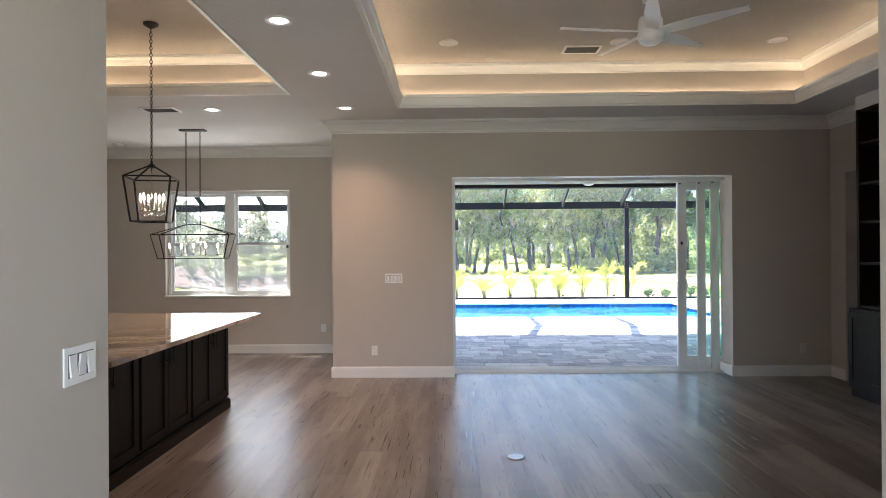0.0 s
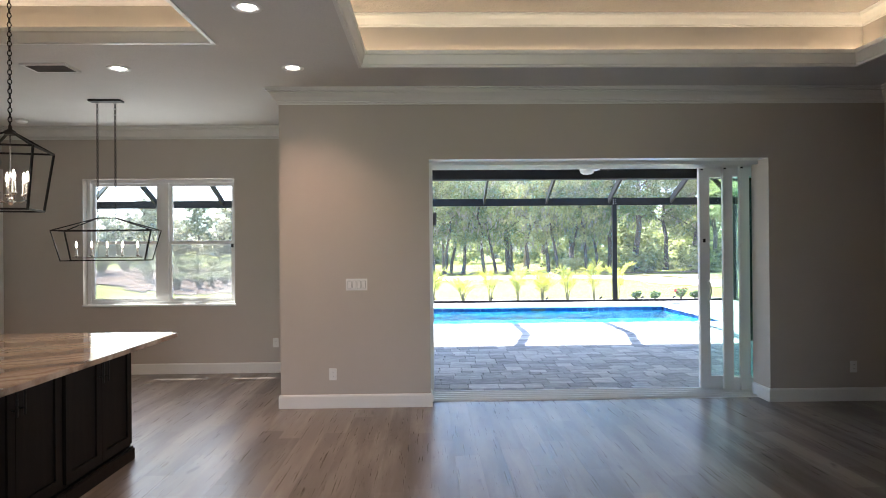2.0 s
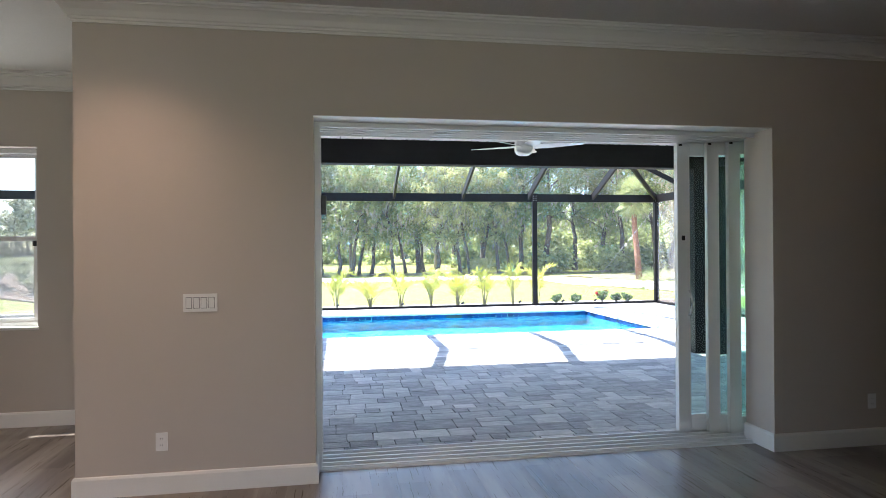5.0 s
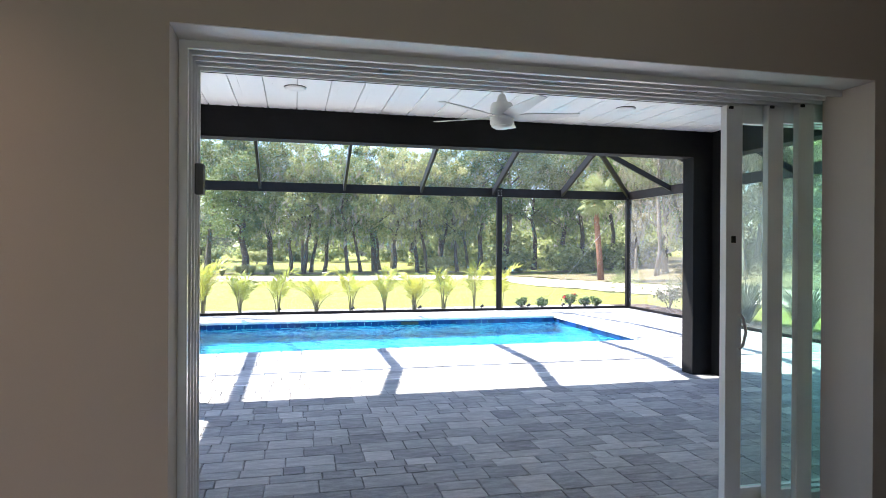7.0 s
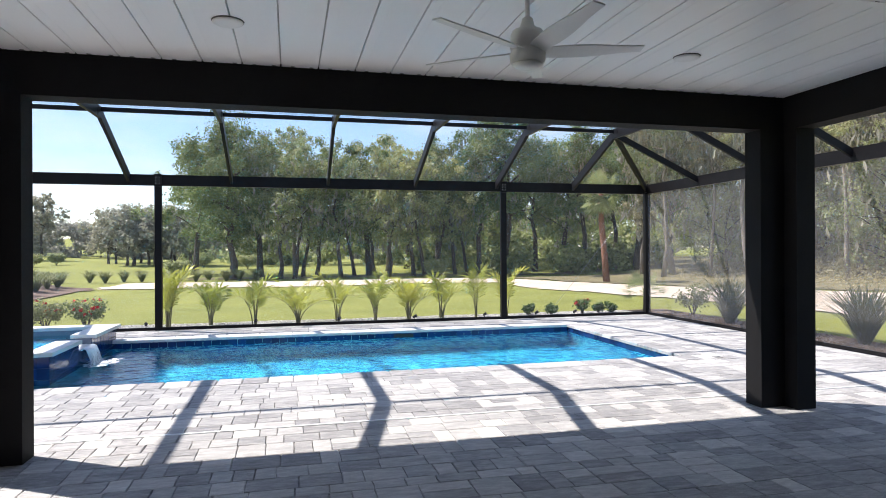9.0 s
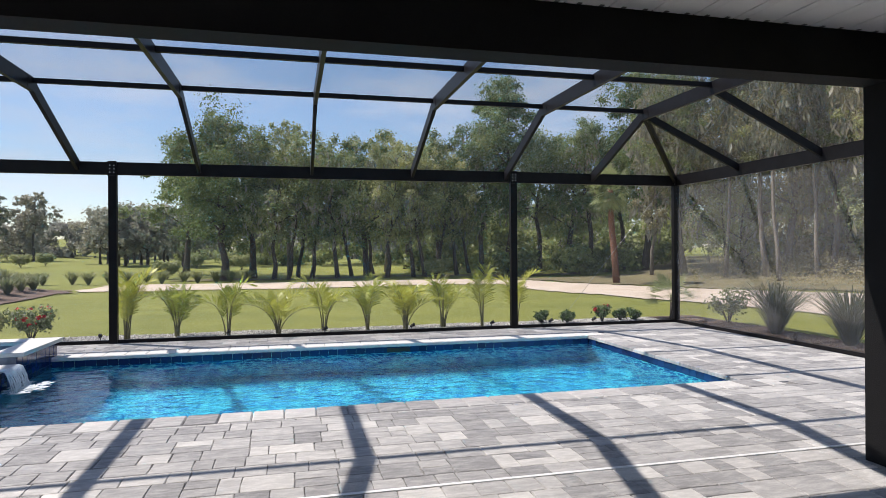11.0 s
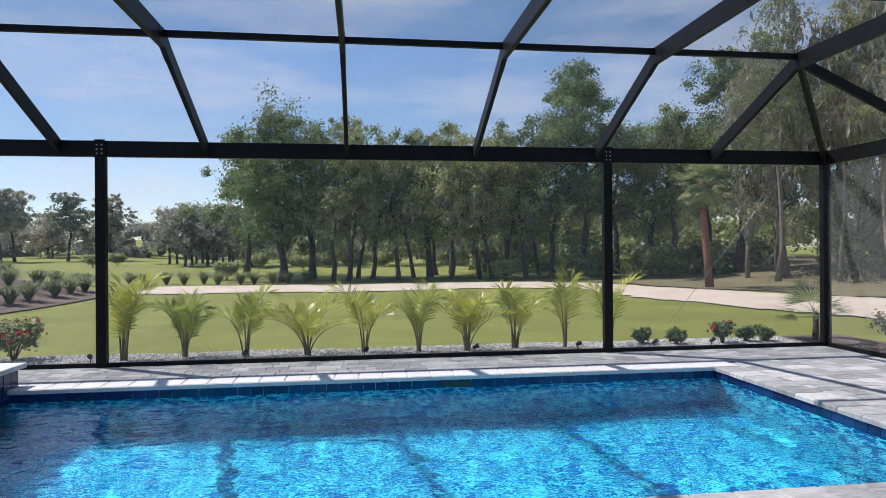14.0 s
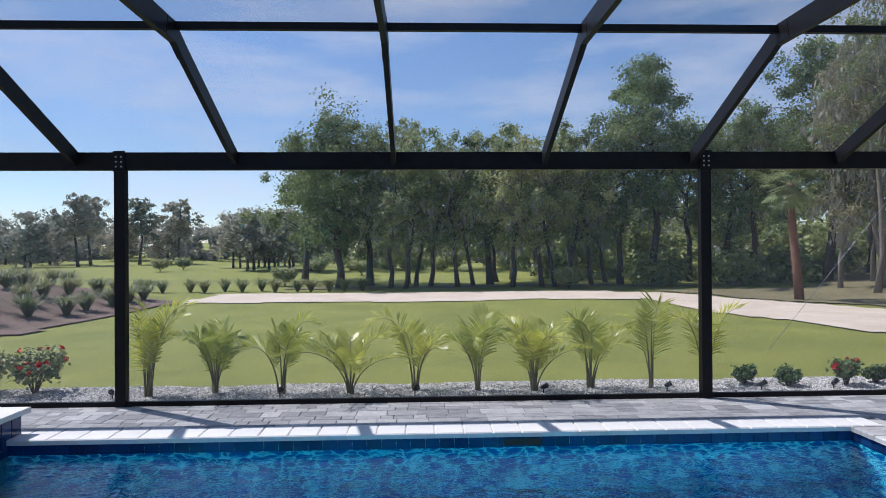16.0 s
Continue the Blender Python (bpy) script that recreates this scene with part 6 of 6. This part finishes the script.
# clump grasses on the mulch slope
cg = spiky(52, 150, 0.72, TUFT, "green clump grass on the mulch slope", group="clump grasses on the slope", fine=0.02)
rng = random.Random(9)
pts = []
for row, off in enumerate((-9.2, -10.6, -12.2, -14.0)):
    for k in range(9):
        y = 27.0 + 1.55 * k + rng.uniform(-0.2, 0.2)
        pts.append((off - 0.10 * (33 - y) * (y < 33) + rng.uniform(-0.2, 0.2), y))
for i in range(26):
    pts.append((-13 + i * 0.95 + rng.uniform(-0.3, 0.3), 46.2 + rng.uniform(-0.6, 0.9)) if i < 14 else (rng.uniform(-26, -14), rng.uniform(38, 46)))
for i, (x, y) in enumerate(pts):
    m = pose(x, y, gh(x, y), 0, 0, rng.uniform(0, 360))
    if i == 0:
        cg.matrix_basis = m
    else:
        copy_thing(cg, m)
round_bush = bush(45, 0.75, 1.1, 2200, PALELEAF, 0.14, "round bright green bush by the track", cat="bush", group="bushes on the course")
for i, (x, y) in enumerate(((10.4, 46.6), (spot(565, 66), 66.0), (spot(640, 62), 62.0), (spot(330, 74), 74.0), (spot(745, 74), 74.0), (spot(290, 70), 70), (-6.2, 52.0))):
    m = pose(x, y, gh(x, y), 0, 0, i * 50)
    if i == 0:
        round_bush.matrix_basis = m
    else:
        copy_thing(round_bush, m)

# garden spotlights in the gravel
sp = thing("garden_spotlight", "small black garden spotlight on a stake", "spotlight", "garden spotlights")
b = bmesh.new()
tube(b, [(0, 0, -0.05), (0, 0, 0.07)], 0.008, 6)
part("stake", b, BLACK, sp)
b = bmesh.new()
tube(b, [(-0.01, 0.03, 0.08), (0.0, -0.01, 0.10), (0.012, -0.055, 0.125)], [0.02, 0.032, 0.036], 12)
part("head", b, BLACK, sp)
for i, x in enumerate((-1.75, 0.42, 2.2, 3.92, 5.6, 6.9, 7.9)):
    m = pose(x, 20.98, BEDZ, 0, 0, 15 * i)
    if i == 0:
        sp.matrix_basis = m
    else:
        copy_thing(sp, m)
b = bmesh.new()
gx, gy = 9.0, 24.5
tube(b, [(gx, gy, gh(gx, gy)), (gx + 2.6, gy + 0.6, 2.5), (gx + 7.5, gy + 2.0, 7.2)], 0.0045, 5)
tagged(new("guy_wire", mesh("guy_wire", b, STEEL)), "thin pale guy wire running to a tree", "wire")

# falling water of the spa
b = bmesh.new()
rng = random.Random(4)
for k in range(34):
    y = 17.42 + 0.5 * k / 33
    x0 = SPX + 0.035
    pts = [(x0, y, 0.072), (x0 + 0.05, y, 0.05), (x0 + 0.10 + rng.uniform(-0.01, 0.02), y + rng.uniform(-0.01, 0.01), -0.07), (x0 + 0.13 + rng.uniform(-0.02, 0.03), y + rng.uniform(-0.02, 0.02), WATERZ)]
    tube(b, pts, [0.007, 0.008, 0.006, 0.007], 5, False)
FOAM = mottled("foaming_water", (0.62, 0.70, 0.76), (0.85, 0.9, 0.94), 12, 0.25, 60, 0.3, 0.004)
part("waterfall", b, FOAM, spa, "thin sheet of falling water")
b = bmesh.new()
for k in range(160):
    a, q = rng.uniform(0, 6.28), rng.random() ** 0.7
    x, y = SPX + 0.22 + 0.28 * q * math.cos(a), 17.68 + 0.42 * q * math.sin(a)
    s = rng.uniform(0.012, 0.035)
    vs = [b.verts.new((x + s * math.cos(t) * 1.6, y + s * math.sin(t), WATERZ + 0.006 + rng.uniform(0, 0.012))) for t in (0, 1.25, 2.5, 3.8, 5.0)]
    b.faces.new(vs)
part("foam", b, FOAM, spa, "white foam below the spillway")["kind"] = "stuff"

# loose stones of the gravel beds
def stones(name, x0, x1, y0, y1, count, seed, material, label):
    rng = np.random.default_rng(seed)
    x, y = rng.uniform(x0, x1, count), rng.uniform(y0, y1, count)
    edge = np.array([21.74 + 0.12 * noise.noise((a * 0.7, 0, 0)) for a in x]) if y1 > 21 else np.full(count, 99.0)
    keep = y < edge
    x, y = x[keep], y[keep]
    n = len(x)
    r = rng.uniform(0.012, 0.028, n)
    base = np.array([(1, 0, 0), (0, 1, 0), (-1, 0, 0), (0, -1, 0), (0, 0, 0.75)])
    v = base[None] * r[:, None, None] * rng.uniform(0.7, 1.3, (n, 5, 1))
    a = rng.uniform(0, 6.28, n)
    c, s = np.cos(a)[:, None], np.sin(a)[:, None]
    v = np.stack([v[..., 0] * c - v[..., 1] * s, v[..., 0] * s + v[..., 1] * c, v[..., 2]], -1)
    z = np.array([gh(p, q) for p, q in zip(x, y)]) + 0.032
    v += np.stack([x, y, z], -1)[:, None]
    f = (np.array([(0, 1, 4), (1, 2, 4), (2, 3, 4), (3, 0, 4)])[None] + 5 * np.arange(n)[:, None, None]).reshape(-1, 3)
    me = bpy.data.meshes.new(name)
    me.from_pydata(v.reshape(-1, 3).tolist(), [], f.tolist())
    me.materials.append(material)
    return tagged(new(name, me), label, "gravel", kind="stuff")


def stone_chip_mat():
    m = mat("gravel_chips", 0.85)
    ge = node(m, "ShaderNodeNewGeometry")
    c = ramp(m, ge.outputs["Random Per Island"], [(0.0, (0.16, 0.155, 0.15)), (0.35, (0.33, 0.325, 0.31)), (0.75, (0.52, 0.51, 0.49)), (1.0, (0.68, 0.67, 0.65))])
    link(m, c, bsdf(m).inputs["Base Color"])
    return m


CHIPS = stone_chip_mat()
stones("gravel_stones", -4.5, 9.65, 20.62, 21.9, 26000, 71, CHIPS, "loose grey and white gravel stones")
stones("bed_chips", 9.75, 10.9, 13.0, 20.6, 5000, 72, MULCH, "loose brown mulch chips")


# ---- pieces: floor planks, pavers, coping, tiles ----
def brick_mesh(name, lx, ly, h, material, bev, rough=0.0, rng=None):
    """A block from z = -h to 0 with softened upper edges, centred on its middle."""
    x, y = lx / 2, ly / 2
    edge = ((-1, -1), (0, -1), (1, -1), (1, 0), (1, 1), (0, 1), (-1, 1), (-1, 0)) if rough > 0.004 else ((-1, -1), (1, -1), (1, 1), (-1, 1))
    n = len(edge)

    def jit():
        return rng.uniform(-rough, rough * 0.5) if rng and rough else 0.0

    lo = [(sx * x, sy * y, -h) for sx, sy in edge]
    mid = [(sx * (x + jit()), sy * (y + jit()), -bev) for sx, sy in edge]
    hi = [(mx - sx * bev * (1 + 0.4 * jit() / 0.007), my - sy * bev, 0.0) for (mx, my, _), (sx, sy) in zip(mid, edge)]
    v = lo + mid + hi
    f = [tuple(range(2 * n, 3 * n))]
    for a in (0, n):
        for k in range(n):
            f.append((a + k, a + (k + 1) % n, a + n + (k + 1) % n, a + n + k))
    return v, f


def to_mesh(name, v, f, material):
    me = bpy.data.meshes.new(name)
    me.from_pydata(v, [], f)
    me.materials.append(material)
    return me


def pieces(name, parent, items, near, h, material, bev, rough, seed, rest_name):
    """items: (x, y, lx, ly); the 300 nearest to the point near become parts, the rest one joined part."""
    rng = random.Random(seed)
    items = sorted(items, key=lambda t: (t[0] - near[0]) ** 2 + (t[1] - near[1]) ** 2)
    shared = {}
    for x, y, lx, ly in items[:300]:
        key = (round(lx, 3), round(ly, 3))
        lst = shared.setdefault(key, [])
        if len(lst) < 3:
            v, f = brick_mesh(name, lx, ly, h, material, bev, rough, rng)
            lst.append(to_mesh(name, v, f, material))
        ob = new(name, rng.choice(lst))
        ob.parent = parent
        ob.location = (x, y, rng.uniform(-0.0015, 0.0015) * (rough > 0))
    vs, fs = [], []
    for x, y, lx, ly in items[300:]:
        v, f = brick_mesh(name, lx, ly, h, material, bev, rough, rng)
        k = len(vs)
        dz = rng.uniform(-0.0015, 0.0015) * (rough > 0)
        vs += [(a + x, c + y, d + dz) for a, c, d in v]
        fs += [tuple(i + k for i in q) for q in f]
    if vs:
        o = new(rest_name, to_mesh(rest_name, vs, fs, material))
        o.parent = parent
        o["kind"] = "stuff"


# indoor floor
b = bmesh.new()
box(b, LEFTX - 1.8, 5.5, -1.65, 8.05, -0.15, -0.006)
box(b, LEFTX - 1.8, -0.95, 8.05, NOOKY + 0.24, -0.15, -0.006)
fl = setting("floor", b, PLANK, "grey-brown oak look vinyl plank floor with a soft sheen", "floor")
items = []
PW, PL = 0.18, 1.22
rng = random.Random(12)
x = LEFTX
while x < RIGHTX + 0.4:
    y = -1.65 - rng.uniform(0, PL)
    end = 8.05 if x > -1.17 else NOOKY
    while y < end:
        a, c = max(y, -1.65), min(y + PL, end)
        if c - a > 0.02:
            items.append((x + PW / 2, (a + c) / 2, PW - 0.0003, c - a - 0.0003))
        y += PL
    x += PW
pieces("plank", fl, items, (0.3, 5.2), 0.006, PLANK, 0.0003, 0.0, 5, "plank_field")

# paver deck
b = bmesh.new()
for x0, x1, y0, y1 in ((-10.0, 9.7, OUTY, PY0 - 0.02), (-10.0, 9.7, PY1 + 0.02, 20.6), (PX1 + 0.02, 9.7, PY0 - 0.02, PY1 + 0.02), (-10.0, SX0 - 0.2, PY0 - 0.02, PY1 + 0.02)):
    box(b, x0, x1, y0, y1, -0.30, DECK - 0.014)
deck = setting("pavement", b, JOINT, "grey tumbled concrete paver deck round the pool", "patio")
CW = 0.34
items = []
rng = random.Random(8)


def clip(x0, x1, y0, y1):
    """Keeps a block out of the pool's ring, the drain and the house."""
    x0, x1, y0, y1 = max(x0, -9.98), min(x1, 9.58), max(y0, OUTY + 0.005), min(y1, 20.52)
    if x0 < -0.92 and y0 < NOOKY + 0.285:
        y0 = NOOKY + 0.285
    if y0 < 12.798 and y1 > 12.837:
        clip(x0, x1, 12.837, y1)
        y1 = 12.798
    elif 12.798 < y1 < 12.837:
        y1 = 12.798
    elif 12.798 <= y0 < 12.837:
        y0 = 12.837
    if x1 > SX0 - 0.2 and x0 < PX1 + CW and y1 > PY0 - CW and y0 < PY1 + CW:
        if y0 < PY0 - CW:
            y1 = PY0 - CW
        elif y1 > PY1 + CW:
            y0 = PY1 + CW
        elif x1 > PX1 + CW:
            x0 = PX1 + CW
        elif x0 < SX0 - 0.2:
            x1 = SX0 - 0.2
        else:
            return
    if x1 - x0 > 0.012 and y1 - y0 > 0.012:
        items.append(((x0 + x1) / 2, (y0 + y1) / 2, x1 - x0 - 0.003, y1 - y0 - 0.003))


y = 8.3
while y < 20.6:
    dy = rng.choice((0.15, 0.225, 0.225, 0.225, 0.30))
    x = -10.4 - rng.uniform(0, 0.3)
    while x < 9.6:
        dx = rng.choice((0.15, 0.225, 0.225, 0.30, 0.30, 0.36))
        if dy > 0.29 and rng.random() < 0.3:
            clip(x, x + dx, y, y + 0.15)
            clip(x, x + dx, y + 0.15, y + dy)
        else:
            clip(x, x + dx, y, y + dy)
        x += dx
    y += dy
hold = new("paver_field")
hold.parent = deck
hold.location = (0, 0, DECK)
pieces("paver", hold, items, (2.2, 10.8), 0.016, PAVER, 0.0045, 0.006, 3, "paver_rest")
# white drain strip across the deck
b = bmesh.new()
box(b, -9.9, 9.55, 12.80, 12.835, DECK - 0.005, DECK + 0.005, 0.002)
part("drain_strip", b, VINYL, deck, "narrow white deck drain")

# coping stones
rng = random.Random(14)
cop = new("coping")
cop.parent = pool
cop.location = (0, 0, DECK + 0.004)


def coping(x, y, lx, ly, material):
    v, f = brick_mesh("coping_stone", lx, ly, 0.055, material, 0.012, 0.003, rng)
    o = new("coping_stone", to_mesh("coping_stone", v, f, material))
    o.parent = cop
    o.location = (x, y, 0)


x = SX0
while x < PX1 + CW - 0.02:
    l = min(0.305, PX1 + CW - x)
    coping(x + l / 2, PY0 - CW / 2 + 0.015, l - 0.006, CW + 0.02, PAVER)
    coping(x + l / 2, PY1 + CW / 2 - 0.015, l - 0.001, CW + 0.02, COPING)
    x += l
y = PY0 + 0.03
while y < PY1 - 0.05:
    l = min(0.305, PY1 - 0.03 - y)
    coping(PX1 + CW / 2 - 0.015, y + l / 2, CW + 0.02, l - 0.006, PAVER)
    y += l
# waterline tiles
tl = to_mesh("tile", [(-0.073, 0, -0.073), (0.073, 0, -0.073), (0.073, 0, 0.073), (-0.073, 0, 0.073), (-0.073, 0.012, -0.073), (0.073, 0.012, -0.073), (0.073, 0.012, 0.073), (-0.073, 0.012, 0.073)], [(0, 1, 2, 3), (0, 4, 5, 1), (1, 5, 6, 2), (2, 6, 7, 3), (3, 7, 4, 0)], TILE)


def tiles(parent, a, c, z, turn):
    n = max(1, round((Vector(c) - Vector(a)).length / 0.152))
    for i in range(n):
        p = Vector(a).lerp(Vector(c), (i + 0.5) / n)
        o = new("tile", tl)
        o.parent = parent
        o.matrix_basis = pose(p.x, p.y, z, 0, 0, turn)


for z in (-0.192,):
    tiles(pool, (SPX, PY1 - 0.004), (PX1, PY1 - 0.004), z, 0)
    tiles(pool, (PX1 - 0.004, PY0), (PX1 - 0.004, PY1), z, -90)
    tiles(pool, (SX0, PY0 + 0.004), (PX1, PY0 + 0.004), z, 180)
for z in (0.078, -0.074, -0.226):
    tiles(spa, (SPX, SPY0), (SPX, 17.36), z, 90)
    tiles(spa, (SPX, 17.98), (SPX, SPY1), z, 90)
    tiles(spa, (-4.6, SPY0 - 0.013), (SPX, SPY0 - 0.013), z, 0)
for z in (-0.036, -0.188):
    tiles(spa, (SPX, 17.37), (SPX, 17.97), z, 90)
b = bmesh.new()
box(b, 1.95 + 1.2, 3.35 + 0.2, PY1 - 0.012, PY1 - 0.005, -0.20, -0.135, 0.002)
part("skimmer_mouth", b, FIRE, pool, "dark skimmer opening in the tile band")
